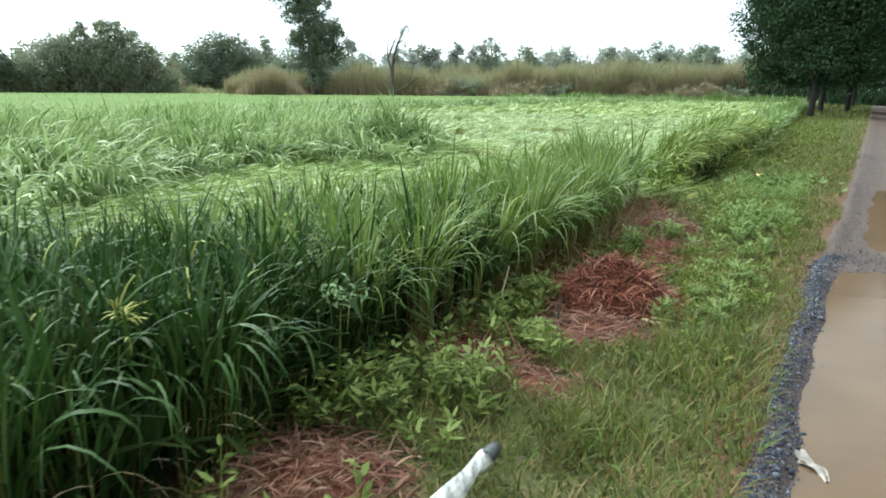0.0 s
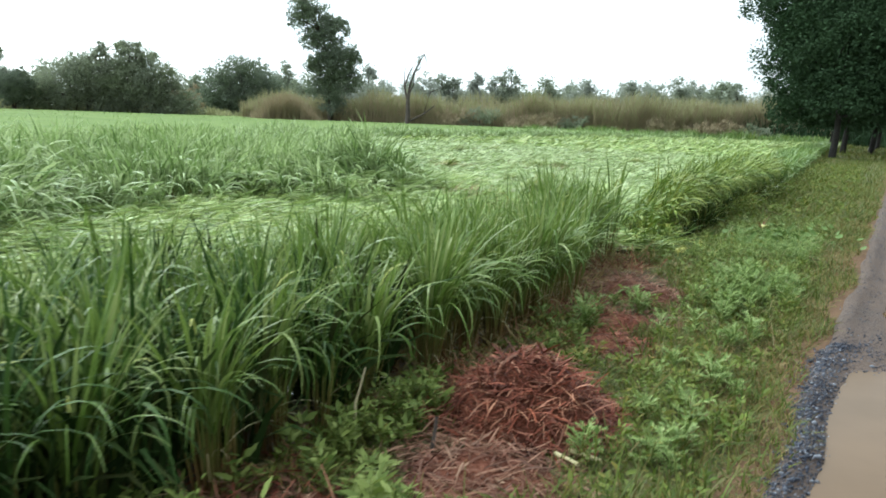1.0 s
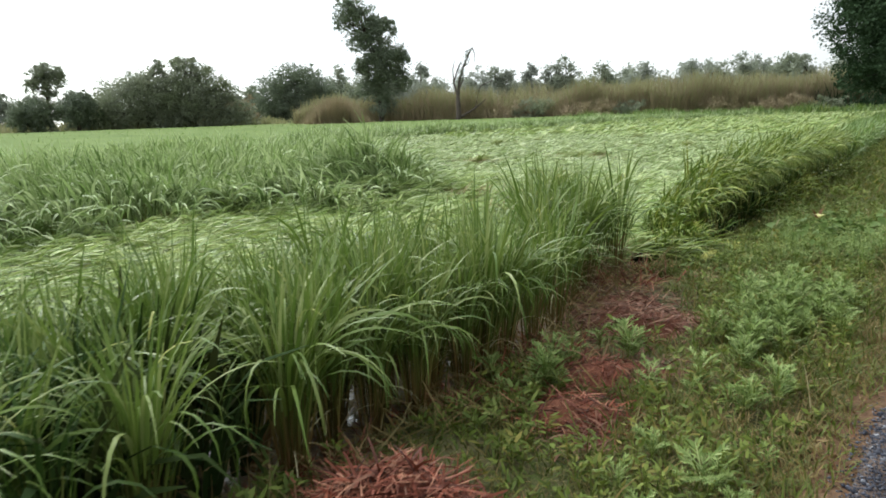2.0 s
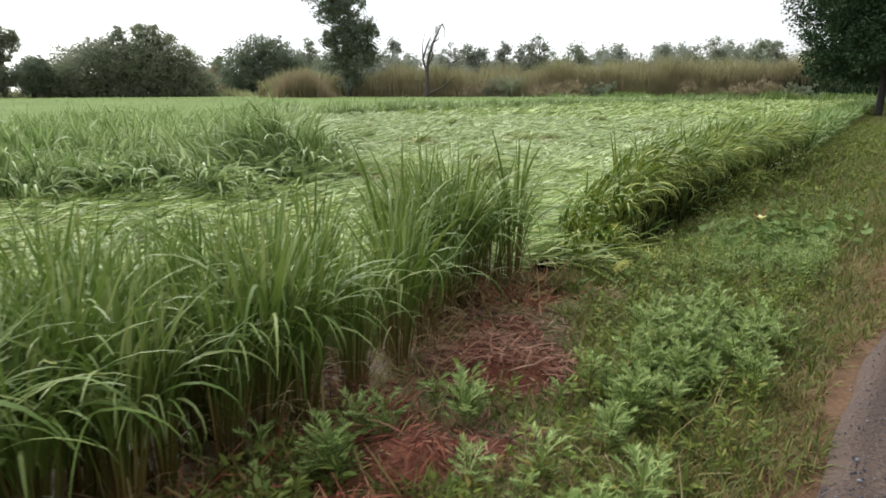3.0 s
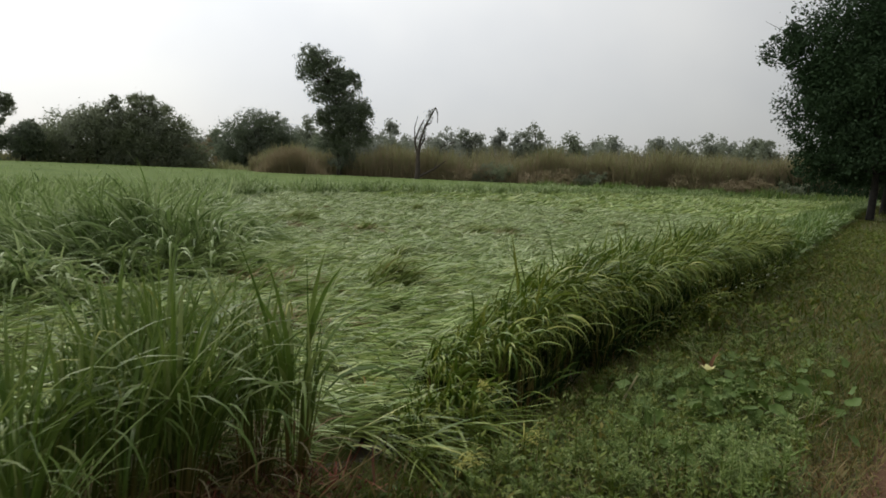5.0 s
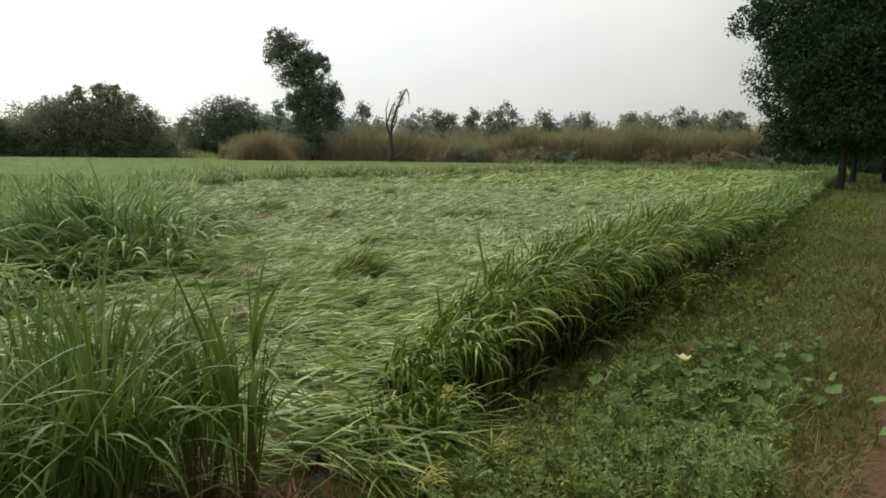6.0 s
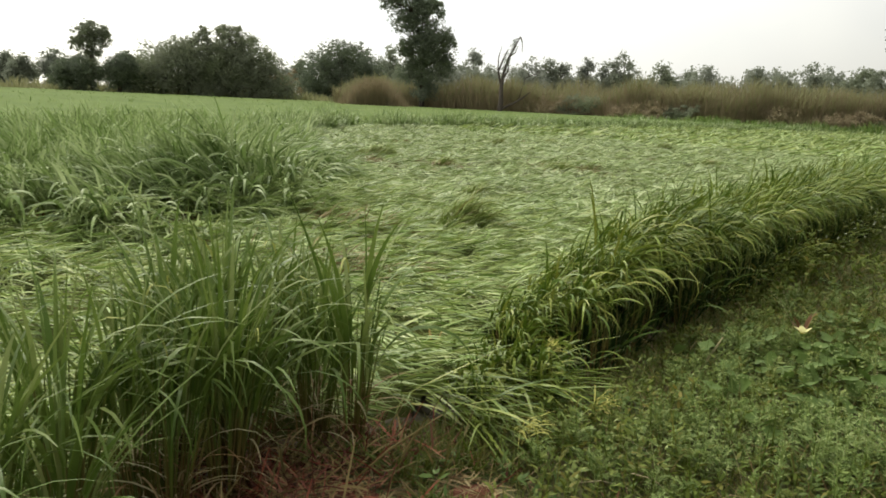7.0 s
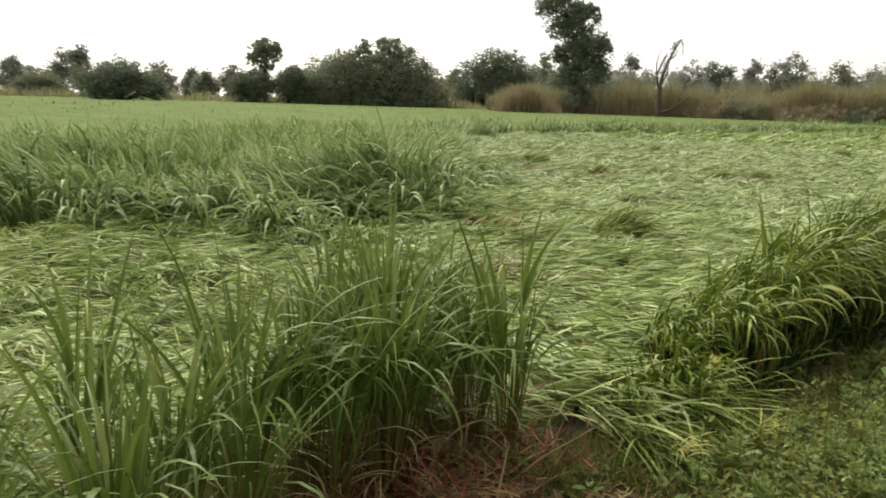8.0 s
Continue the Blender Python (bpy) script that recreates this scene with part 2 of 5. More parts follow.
M_WHITEFLOWER = leaf_material("white_floret", [(0.42, 0.45, 0.36), (0.55, 0.56, 0.48)], 0.7, 0.3)
M_GROUND = earth_material("verge_soil", [(0.3, (0.04, 0.05, 0.015)), (0.5, (0.07, 0.075, 0.026)), (0.7, (0.12, 0.095, 0.045))], 1.3, 25, 0.95, 0.5)
M_BARE = earth_material("bare_red_soil", [(0.3, (0.055, 0.031, 0.017)), (0.5, (0.101, 0.058, 0.033)), (0.7, (0.156, 0.098, 0.058))], 2.2, 30, 0.9, 0.7, 0.0, 0.1)
M_MUD = earth_material("paddy_mud", [(0.3, (0.08, 0.06, 0.04)), (0.5, (0.15, 0.115, 0.08)), (0.7, (0.24, 0.19, 0.14))], 2.0, 18, 0.7, 0.5, 0.35)
M_ROAD = earth_material("wet_track", [(0.3, (0.045, 0.032, 0.024)), (0.5, (0.068, 0.046, 0.035)), (0.7, (0.101, 0.072, 0.054))], 1.2, 45, 0.85, 0.6, 0.25, 0.2)
M_STONE = leaf_material("gravel_stone", [(0.022, 0.025, 0.035), (0.045, 0.05, 0.068), (0.075, 0.08, 0.105), (0.034, 0.037, 0.05), (0.2, 0.21, 0.24)], 0.65, 0.0, 0.6, (0.8, 0.8, 0.8), 0.12)
M_BARK = plain_material("bark", (0.06, 0.045, 0.035), 0.9, 6, 0.5)
M_DARKBARK = plain_material("dark_bark", (0.022, 0.019, 0.015), 0.9, 6, 0.5)
M_SNAG = plain_material("dead_wood", (0.07, 0.055, 0.045), 0.9, 6, 0.4)
# Field tree leaves, greyed and lightened: distance haze mixed into the colour.
M_TREE = leaf_material("hazed_tree_leaf", [(0.18, 0.2, 0.155), (0.215, 0.24, 0.185), (0.25, 0.275, 0.215), (0.195, 0.215, 0.165)], 0.6, 0.45, 0.25)
M_DARKTREE = leaf_material("hazed_dark_leaf", [(0.125, 0.15, 0.12), (0.15, 0.18, 0.14), (0.175, 0.205, 0.16)], 0.6, 0.42, 0.25)
M_ROADTREE = leaf_material("roadside_leaf", [(0.029, 0.052, 0.026), (0.04, 0.069, 0.036), (0.052, 0.086, 0.046)], 0.7, 0.15, 0.3, (0.8, 0.85, 0.7), 0.06)
# Pale grey leaf tone stands in for the air haze over far trees.
M_FAR = leaf_material("hazed_distant_leaf", [(0.243, 0.266, 0.244), (0.27, 0.293, 0.271), (0.302, 0.324, 0.299)], 0.7, 0.42, 0.06)
M_REED = leaf_material("reed_stem", [(0.27, 0.213, 0.145), (0.302, 0.238, 0.165), (0.26, 0.223, 0.15), (0.322, 0.257, 0.18)], 0.7, 0.25, 0.15, (0.75, 0.78, 0.62))
M_PLUME = leaf_material("reed_plume", [(0.25, 0.25, 0.135), (0.285, 0.28, 0.155), (0.265, 0.255, 0.14)], 0.7, 0.3, 0.22, (0.8, 0.85, 0.7))
M_PLASTIC = plain_material("white_plastic", (0.48, 0.47, 0.42), 0.4, 24, 0.6)
M_FILM = plain_material("soiled_film", (0.2, 0.17, 0.14), 0.6, 20, 0.4)
M_BLACK = plain_material("black_cap", (0.03, 0.035, 0.03), 0.4, 20, 0.3)

M_WATER, _nt, _b = material("muddy_water")
_n = _nt.nodes.new("ShaderNodeTexNoise")
_n.inputs["Scale"].default_value, _n.inputs["Detail"].default_value = 1.2, 4
_g = _nt.nodes.new("ShaderNodeNewGeometry")
_nt.links.new(_g.outputs["Position"], _n.inputs["Vector"])
_r = ramp_node(_nt, [(0.3, (0.088, 0.056, 0.031)), (0.7, (0.115, 0.074, 0.043))])
_nt.links.new(_n.outputs["Fac"], _r.inputs["Fac"])
_nt.links.new(_r.outputs["Color"], _b.inputs["Base Color"])
_b.inputs["Roughness"].default_value = 0.12
_b.inputs["IOR"].default_value = 1.33
_b.inputs["Specular IOR Level"].default_value = 0.14


M_PADDYWATER = plain_material("paddy_water", (0.15, 0.13, 0.10), 0.06, 2.0, 0.2)


# ---- mesh tools ----
def mesh_np(name, verts, quads, tris=None, smooth=False):
    me = bpy.data.meshes.new(name)
    quads = np.zeros((0, 4), int) if quads is None else np.asarray(quads).reshape(-1, 4)
    tris = np.zeros((0, 3), int) if tris is None else np.asarray(tris).reshape(-1, 3)
    loops = np.concatenate([quads.ravel(), tris.ravel()]).astype(np.int32)
    starts = np.concatenate([np.arange(len(quads)) * 4, len(quads) * 4 + np.arange(len(tris)) * 3]).astype(np.int32)
    me.vertices.add(len(verts))
    me.vertices.foreach_set("co", np.asarray(verts, np.float32).ravel())
    me.loops.add(len(loops))
    me.loops.foreach_set("vertex_index", loops)
    me.polygons.add(len(starts))
    me.polygons.foreach_set("loop_start", starts)
    if smooth:
        me.polygons.foreach_set("use_smooth", np.ones(len(starts), bool))
    me.update(calc_edges=True)
    return me


def part(name, me, mat, parent, label=""):
    if not me.materials:
        me.materials.append(mat)
    ob = new(name, me)
    ob.parent = parent
    if label:
        tagged(ob, label)
    return ob


def thing(name, label, category, place=(0, 0, 0), group="", kind=""):
    ob = new(name)
    ob.empty_display_size = 0.2
    ob.location = place
    return tagged(ob, label, category, group, kind)


def stuff(name, me, mat, label, category, group=""):
    me.materials.append(mat)
    return tagged(new(name, me), label, category, group, "stuff")


def blade_arrays(rng, base, az, length, width, lean, bend, segs=4, bias=None, floor=None, twist=0.5, power=1.3, tip=0.12, roll=0.3):
    """Curved tapering ribbons, one for each base point. Angles in radians from the upright."""
    n = len(base)
    dirx, diry = np.cos(az), np.sin(az)
    tw = rng.normal(0, twist, n)
    rl = rng.normal(0, roll, n)
    sx, sy, sz = -np.sin(az + tw) * np.cos(rl), np.cos(az + tw) * np.cos(rl), np.sin(rl)
    p = np.array(base, float)
    rings = []
    for k in range(segs + 1):
        s = k / segs
        w = width * (1.0 - (1 - tip) * s ** 2.2) * (0.6 + 0.4 * min(1, s * 4)) * 0.5
        rings.append(np.stack([p[:, 0] - sx * w, p[:, 1] - sy * w, p[:, 2] - sz * w], 1))
        rings.append(np.stack([p[:, 0] + sx * w, p[:, 1] + sy * w, p[:, 2] + sz * w], 1))
        th = lean + bend * ((k + 0.5) / segs) ** power
        d = np.stack([np.sin(th) * dirx, np.sin(th) * diry, np.cos(th)], 1)
        if bias is not None:
            d[:, :2] += bias * (s + 0.15)
            d /= np.linalg.norm(d, axis=1, keepdims=True)
        p = p + d * (length / segs)[:, None]
        if floor is not None:
            p[:, 2] = np.maximum(p[:, 2], floor)
    v = np.stack(rings, 1)
    nv = 2 * (segs + 1)
    k = np.arange(segs) * 2
    f = np.stack([k, k + 1, k + 3, k + 2], 1)
    q = (np.arange(n) * nv)[:, None, None] + f[None]
    return v.reshape(-1, 3), q.reshape(-1, 4)


def join(*pairs):
    vs, qs, off = [], [], 0
    for v, q in pairs:
        vs.append(v)
        qs.append(np.asarray(q) + off)
        off += len(v)
    return np.concatenate(vs), np.concatenate(qs)


def tube_arrays(points, radii, sides=7):
    pts = np.asarray(points, float)
    vs, qs = [], []
    up = np.array((0.13, 0.21, 0.97))
    for i, p in enumerate(pts):
        d = pts[min(i + 1, len(pts) - 1)] - pts[max(i - 1, 0)]
        d /= np.linalg.norm(d) + 1e-9
        a = np.cross(d, up if abs(d @ up) < 0.95 else np.array((1.0, 0, 0)))
        a /= np.linalg.norm(a)
        b = np.cross(d, a)
        ang = np.arange(sides) * 2 * math.pi / sides
        vs.append(p + radii[i] * (np.cos(ang)[:, None] * a + np.sin(ang)[:, None] * b))
        if i:
            o = (i - 1) * sides
            j = np.arange(sides)
            qs.append(np.stack([o + j, o + (j + 1) % sides, o + sides + (j + 1) % sides, o + sides + j], 1))
    return np.concatenate(vs), np.concatenate(qs)


def grid_arrays(xs, ys, height):
    gx, gy = np.meshgrid(xs, ys, indexing="ij")
    z = height(gx, gy)
    v = np.stack([gx, gy, z], -1).reshape(-1, 3)
    nx, ny = len(xs), len(ys)
    i, j = np.meshgrid(np.arange(nx - 1), np.arange(ny - 1), indexing="ij")
    a = (i * ny + j).ravel()
    return v, np.stack([a, a + ny, a + ny + 1, a + 1], 1)


def waves(x, y, seed, scale):
    """Cheap smooth noise in -1..1 for arrays."""
    r = np.random.default_rng(seed)
    out = np.zeros_like(np.asarray(x, float))
    for k in range(7):
        a, f, ph = r.uniform(0, 6.28), scale * r.uniform(0.5, 2.2), r.uniform(0, 6.28)
        out = out + np.sin((x * math.cos(a) + y * math.sin(a)) * f + ph)
    return out / 4.2


# ---- plan of the field ----
EDGE_Y = (-30, 3, 9, 11, 12.2, 14.5, 16, 18, 24, 40, 70, 140)
EDGE_X = (-2.35, -2.3, -2.25, -2.7, -2.15, -2.15, -2.1, -2.0, -1.95, -2.4, -3.2, -4.0)
BLOCK_Y = (-30, 2.5, 5, 8, 10, 12, 13.6, 16.9, 18.9, 23, 30, 37, 58, 80, 110, 140)
BLOCK_X = (-5.0, -5.2, -7.4, -8.8, -9.2, -8.6, -7.1, -9.0, -10.9, -17, -25, -28.5, -27.6, -26, -16, -12)
STRIP_Y = (-30, 2.5, 4, 6, 8, 11.2)
STRIP_X = (-5.0, -5.2, -4.6, -4.0, -3.3, -3.1)
RIDGE_Y = (12.0, 12.6, 13, 14, 16, 20, 30, 60, 140)
RIDGE_X = (-2.7, -2.95, -3.05, -3.12, -3.22, -3.35, -3.7, -4.4, -5.0)


def edge(y):
    return np.interp(y, EDGE_Y, EDGE_X)


def block(y):
    return np.interp(y, BLOCK_Y, BLOCK_X) + 0.25 * np.sin(y * 2.1)


def ground_height(x, y):
    bank = 1 / (1 + np.exp(-(x - edge(y)) * 9))
    h = -0.13 + 0.13 * bank
    track = 1 / (1 + np.exp(-(x - road_left(y) - 0.12) * 14)) / (1 + np.exp((x - 4.2) * 3))
    h = h - 0.07 * track
    return h + 0.018 * waves(x, y, 5, 1.7) * bank * (1 - track)


def road_left(y):
    return np.interp(y, (-30, 3, 5, 7.6, 12, 40, 140), (-0.1, -0.1, -0.08, 0.0, 0.24, 1.1, 4.0)) + 0.015 * np.sin(y * 2.3) + 0.012 * np.sin(y * 5.1 + 1)


# ---- ground, track, water ----
gx = np.concatenate([-np.geomspace(1500, 7, 22), np.linspace(-6.5, -3.2, 8), np.linspace(-3, 5, 65), np.geomspace(6, 1500, 16)])
gy = np.concatenate([-np.geomspace(1500, 6, 14), np.linspace(-5, 30, 120), np.geomspace(31, 1500, 34)])
v, q = grid_arrays(gx, gy, ground_height)
me = mesh_np("ground", v, q, smooth=True)
me.materials.append(M_GROUND)
tagged(new("ground", me), "damp brown earth bank and field soil, mostly overgrown", "ground", kind="structure")


def track_height(x, y):
    u = x - road_left(y)
    crest = 0.045 * np.exp(-((u - 0.06) / 0.08) ** 2) + 0.05 * np.exp(-((u - 0.25) / 0.2) ** 2) / (1 + np.exp(-(y - 8.8) * 4))
    hollow = -0.05 * np.clip((u - 0.12) / 0.14, 0, 1)
    ford = 0.06 * np.exp(-((y - 8.5 - 0.4 * x) / 0.8) ** 2) + 0.07 / (1 + np.exp(-(y - 15.5 - 0.8 * np.sin(x * 3)) * 2))
    return -0.022 + crest + hollow + ford * np.clip((u - 0.05) / 0.2, 0, 1) + 0.012 * waves(x, y, 9, 3.0) + 0.004 * waves(x, y, 19, 17.0)


ty = np.concatenate([np.linspace(-6, 25, 170), np.geomspace(25.3, 140, 50)])
tu = np.concatenate([np.linspace(0, 1.2, 30), np.linspace(1.3, 4.0, 16)])
gu, gyy = np.meshgrid(tu, ty, indexing="ij")
gxx = gu + road_left(gyy)
gz = track_height(gxx, gyy)
nx_, ny_ = gu.shape
ii, jj = np.meshgrid(np.arange(nx_ - 1), np.arange(ny_ - 1), indexing="ij")
aa = (ii * ny_ + jj).ravel()
me = mesh_np("road", np.stack([gxx, gyy, gz], -1).reshape(-1, 3), np.stack([aa, aa + ny_, aa + ny_ + 1, aa + 1], 1), smooth=True)
me.materials.append(M_ROAD)
tagged(new("road", me), "wet grey-brown farm track with potholes beside the field", "road", kind="structure")

v, q = grid_arrays(np.linspace(-0.1, 4.2, 12), np.linspace(-6, 16.5, 40), lambda x, y: np.full_like(x, -0.036))
me = mesh_np("water", v, q)
me.materials.append(M_WATER)
tagged(new("water", me), "brown muddy rainwater standing in the track", "puddle", kind="structure")

v, q = grid_arrays(np.linspace(-12, -2.35, 10), np.linspace(-10, 22, 20), lambda x, y: np.full_like(x, -0.118))
me = mesh_np("water", v, q)
me.materials.append(M_PADDYWATER)
tagged(new("water", me), "shallow grey water between the rice plants", "paddy water", kind="structure")

# paddy floor lies a little uneven through the water
v, q = grid_arrays(np.linspace(-12, -2.2, 70), np.linspace(-8, 22, 160), lambda x, y: -0.122 + 0.022 * waves(x, y, 31, 3.2) + 0.01 * waves(x, y, 32, 11) + 0.03 * (x > -2.5))
me = mesh_np("paddy_floor", v, q, smooth=True)
me.materials.append(M_MUD)
tagged(new("paddy_floor", me), "wet brown paddy mud under the rice", "mud", kind="structure")

# bare reddish soil between the grass and the track
by_ = np.concatenate([np.linspace(1.0, 26, 260), np.linspace(26.5, 60, 40)])
bu_ = np.linspace(-0.3, 0.05, 9)
gu, gyy = np.meshgrid(bu_, by_, indexing="ij")
gxx = gu + road_left(gyy) - 0.05 * waves(gu * 0, gyy, 77, 2.4) * (gu < -0.05)
gz = ground_height(gxx, gyy) + 0.012 - 0.06 * np.clip((-0.2 - gu) / 0.1, 0, 1) + 0.006 * waves(gxx, gyy, 78, 20)
ii, jj = np.meshgrid(np.arange(8), np.arange(len(by_) - 1), indexing="ij")
aa = (ii * len(by_) + jj).ravel()
me = mesh_np("bare_soil", np.stack([gxx, gyy, gz], -1).reshape(-1, 3), np.stack([aa, aa + len(by_), aa + len(by_) + 1, aa + 1], 1), smooth=True)
me.materials.append(M_BARE)
tagged(new("bare_soil", me), "bare reddish-brown soil along the track edge", "soil", kind="structure")

# gravel along the edge of the track
rng = np.random.default_rng(11)
n = 22000
y = np.concatenate([rng.uniform(0.3, 8.8, 14000), rng.uniform(8.4, 24, 8000)])
u = np.where(y < 8.6, np.clip(rng.normal(0.08, 0.075, n), -0.1, 0.35), np.clip(rng.normal(0.2, 0.13, n), -0.02, 0.55))
y2 = y.copy()
cross = rng.random(n) < 0.08
u[cross] = rng.uniform(0.1, 1.4, cross.sum())
y2[cross] = 8.4 + 0.4 * u[cross] + rng.normal(0, 0.35, cross.sum())
x = u + road_left(y2)
z = np.where(u > 0, track_height(x, y2), 0.0)
size = rng.lognormal(-5.15, 0.42, n) * np.where(y > 8.6, 0.6, 1.0)
octa = np.array([(1, 0, 0), (0, 1, 0), (-1, 0, 0), (0, -1, 0), (0, 0, 0.7), (0, 0, -0.7)], float)
ft = np.array([(0, 1, 4), (1, 2, 4), (2, 3, 4), (3, 0, 4), (1, 0, 5), (2, 1, 5), (3, 2, 5), (0, 3, 5)])
vv = octa[None] * size[:, None, None] * rng.uniform(0.6, 1.4, (n, 6, 1))
ca, sa = np.cos(rng.uniform(0, 6.3, n)), np.sin(rng.uniform(0, 6.3, n))
vv = np.stack([vv[..., 0] * ca[:, None] - vv[..., 1] * sa[:, None], vv[..., 0] * sa[:, None] + vv[..., 1] * ca[:, None], vv[..., 2]], -1)
vv += np.stack([x, y2, z + size * 0.3], 1)[:, None]
stuff("gravel", mesh_np("gravel", vv.reshape(-1, 3), None, (np.arange(n) * 6)[:, None, None] + ft[None]), M_STONE, "loose dark grey road gravel along the track edge", "gravel")


# ---- rice ----
def rice_leaves(rng, base, tall, count, segs, width=0.024, bias=None, droop=1.0, spread=0.05, clump=0.16, low=0.05, reach=1.0, stiff=0.16, toward=None):
    """Leaves of many rice hills: count leaves for each base point; each hill leans its own way."""
    n = len(base)
    b = np.repeat(base, count, 0)
    t = np.repeat(tall, count)
    m = n * count
    az = rng.uniform(0, 2 * math.pi, m)
    if toward is not None:
        az = np.where(rng.random(m) < 0.8, rng.normal(0, 1.0, m) + np.repeat(toward, count), az)
    start = rng.uniform(low, 0.55, m) * t
    r = 0.01 + spread * rng.random(m)
    b = b + np.stack([np.cos(az) * (r + 0.10 * start), np.sin(az) * (r + 0.10 * start), start], 1)
    length = t * rng.uniform(0.42, 0.72, m) * reach
    lean = rng.uniform(0.04, 0.42, m)
    bend = np.abs(rng.normal(0.85, 0.6, m)) * droop
    long_arch = rng.random(m) < 0.2
    bend[long_arch] += 1.0
    upright = rng.random(m) < stiff
    bend[upright] *= 0.2
    lean[upright] *= 0.5
    own = rng.normal(0, clump, (n, 2)) + (0 if bias is None else bias)
    return blade_arrays(rng, b, az, length, width * rng.uniform(0.55, 1.3, m), lean, bend, segs, np.repeat(own, count, 0), -0.1)


def rice_stems(rng, base, tall, count, radius=0.05):
    n = len(base)
    b = np.repeat(base, count, 0)
    t = np.repeat(tall, count)
    m = n * count
    az = rng.uniform(0, 2 * math.pi, m)
    r = radius * np.sqrt(rng.random(m))
    b = b + np.stack([np.cos(az) * r, np.sin(az) * r, np.full(m, -0.02)], 1)
    return blade_arrays(rng, b, az, t * rng.uniform(0.45, 0.78, m), np.full(m, 0.011), rng.uniform(0, 0.16, m), rng.uniform(0, 0.12, m), 2, tip=0.6, twist=2.0)


def rice_heads(rng, base, tall, count, bias=None):
    n = len(base)
    b = np.repeat(base, count, 0)
    t = np.repeat(tall, count)
    m = n * count
    az = rng.uniform(0, 2 * math.pi, m)
    b = b + np.stack([np.cos(az) * 0.07, np.sin(az) * 0.07, t * rng.uniform(0.6, 0.85, m)], 1)
    bb = None if bias is None else np.repeat(bias, count, 0)
    return blade_arrays(rng, b, az, np.full(m, 0.24), np.full(m, 0.011), rng.uniform(0.1, 0.4, m), rng.uniform(1.2, 2.3, m), 4, bb, tip=0.5)


def drape(r, base, az, tall, count, width, lean, bend, spread=0.12, fan=0.35, segs=6, low=0.15, high=0.6, floor=0.0, power=1.2, reach=1.0):
    """Bundles of leaves that rise together and arch over the same way: one bundle for each base point."""
    m = len(base) * count
    a = np.repeat(az, count) + r.normal(0, fan, m)
    t = np.repeat(tall, count)
    le = np.repeat(lean, count) + r.normal(0, 0.13, m)
    f = r.uniform(low, high, m)
    ph, rad = r.uniform(0, 6.3, m), spread * np.sqrt(r.random(m))
    out = f * t * np.tan(np.clip(le, 0, 1.0)) * 0.7
    b = np.repeat(base, count, 0) + np.stack([np.cos(ph) * rad + np.cos(a) * out, np.sin(ph) * rad + np.sin(a) * out, f * t], 1)
    length = t * (1.2 - 0.7 * f) * r.uniform(0.6, 1.2, m) * reach
    return blade_arrays(r, b, a, length, width * r.uniform(0.5, 1.3, m), le, np.repeat(bend, count) * r.uniform(0.45, 1.35, m), segs, None, floor, 0.4, power, roll=0.5)


def rice_plant(seed, tall, leaves=70, droop=1.65, stiff=0.14, stems=60, mat=None, dead=9):
    """One hill of rice: an upright bundle of stems and its arching leaves."""
    r = np.random.default_rng(seed)
    o = np.zeros((1, 3))
    t = np.array([tall])
    ob = thing("rice_plant", "tall green rice plant with arching leaves standing in wet mud", "rice plant", group="rice plants along the bund")
    part("clump_base", mesh_np("clump_base", *rice_stems(r, o, t, stems, 0.062)), M_RICE_STEM, ob, "browned lower stems")
    part("foliage", mesh_np("foliage", *rice_leaves(r, o, t, leaves, 8, 0.021, None, droop, 0.07, 0.1, 0.36, 1.02, stiff)), mat or M_FRONT, ob)
    n = 10
    az = r.uniform(0, 6.3, n)
    high = np.stack([np.cos(az) * 0.06, np.sin(az) * 0.06, tall * r.uniform(0.45, 0.66, n)], 1)
    tagged(part("flag_leaves", mesh_np("flag_leaves", *blade_arrays(r, high, az, tall * r.uniform(0.3, 0.46, n), r.uniform(0.022, 0.034, n), r.uniform(0.03, 0.4, n), r.uniform(0.1, 0.7, n), 6, None, 0.0, 0.8, 1.5, 0.03)), mat or M_FRONT, ob, "broad pointed upper leaves"), kind="stuff")
    n = dead
    az = r.uniform(0, 6.3, n)
    low = np.stack([np.cos(az) * 0.05, np.sin(az) * 0.05, r.uniform(0.05, 0.35, n)], 1)
    tagged(part("dead_leaves", mesh_np("dead_leaves", *blade_arrays(r, low, az, r.uniform(0.2, 0.42, n), r.uniform(0.006, 0.012, n), r.uniform(0.5, 1.2, n), r.uniform(0.8, 1.8, n), 5, None, 0.0, tip=0.2)), M_DEADLEAF, ob, "withered pale leaves at the foot"), kind="stuff")
    part("head", mesh_np("head", *rice_heads(r, o, t, 1)), M_HEAD, ob, "nodding yellow-green rice head")
    return ob


rng = np.random.default_rng(21)
hills = []
for yy in np.concatenate([np.arange(0.7, 3.4, 0.22), np.arange(3.5, 11.45, 0.3)]):
    right = float(edge(yy)) - 0.08
    rows = 6 if yy < 3.4 else 5 if yy < 6 else 4 if yy < 9.2 else 3
    for k in range(rows):
        xx = right - (0.25 if yy < 3.4 else 0.31) * k + rng.normal(0, 0.05)
        if yy > 5.5 and rng.random() < (0.65 if 8.75 < yy < 10.0 else 0.1 if yy > 10.0 else 0.25):
            continue
        hills.append((xx, yy + rng.normal(0, 0.06), -0.11, rng.uniform(0.86, 1.05) * (1.14 if yy > 9.6 else 1.02)))
models = [rice_plant(100 + i, 1.1) for i in range(10)]
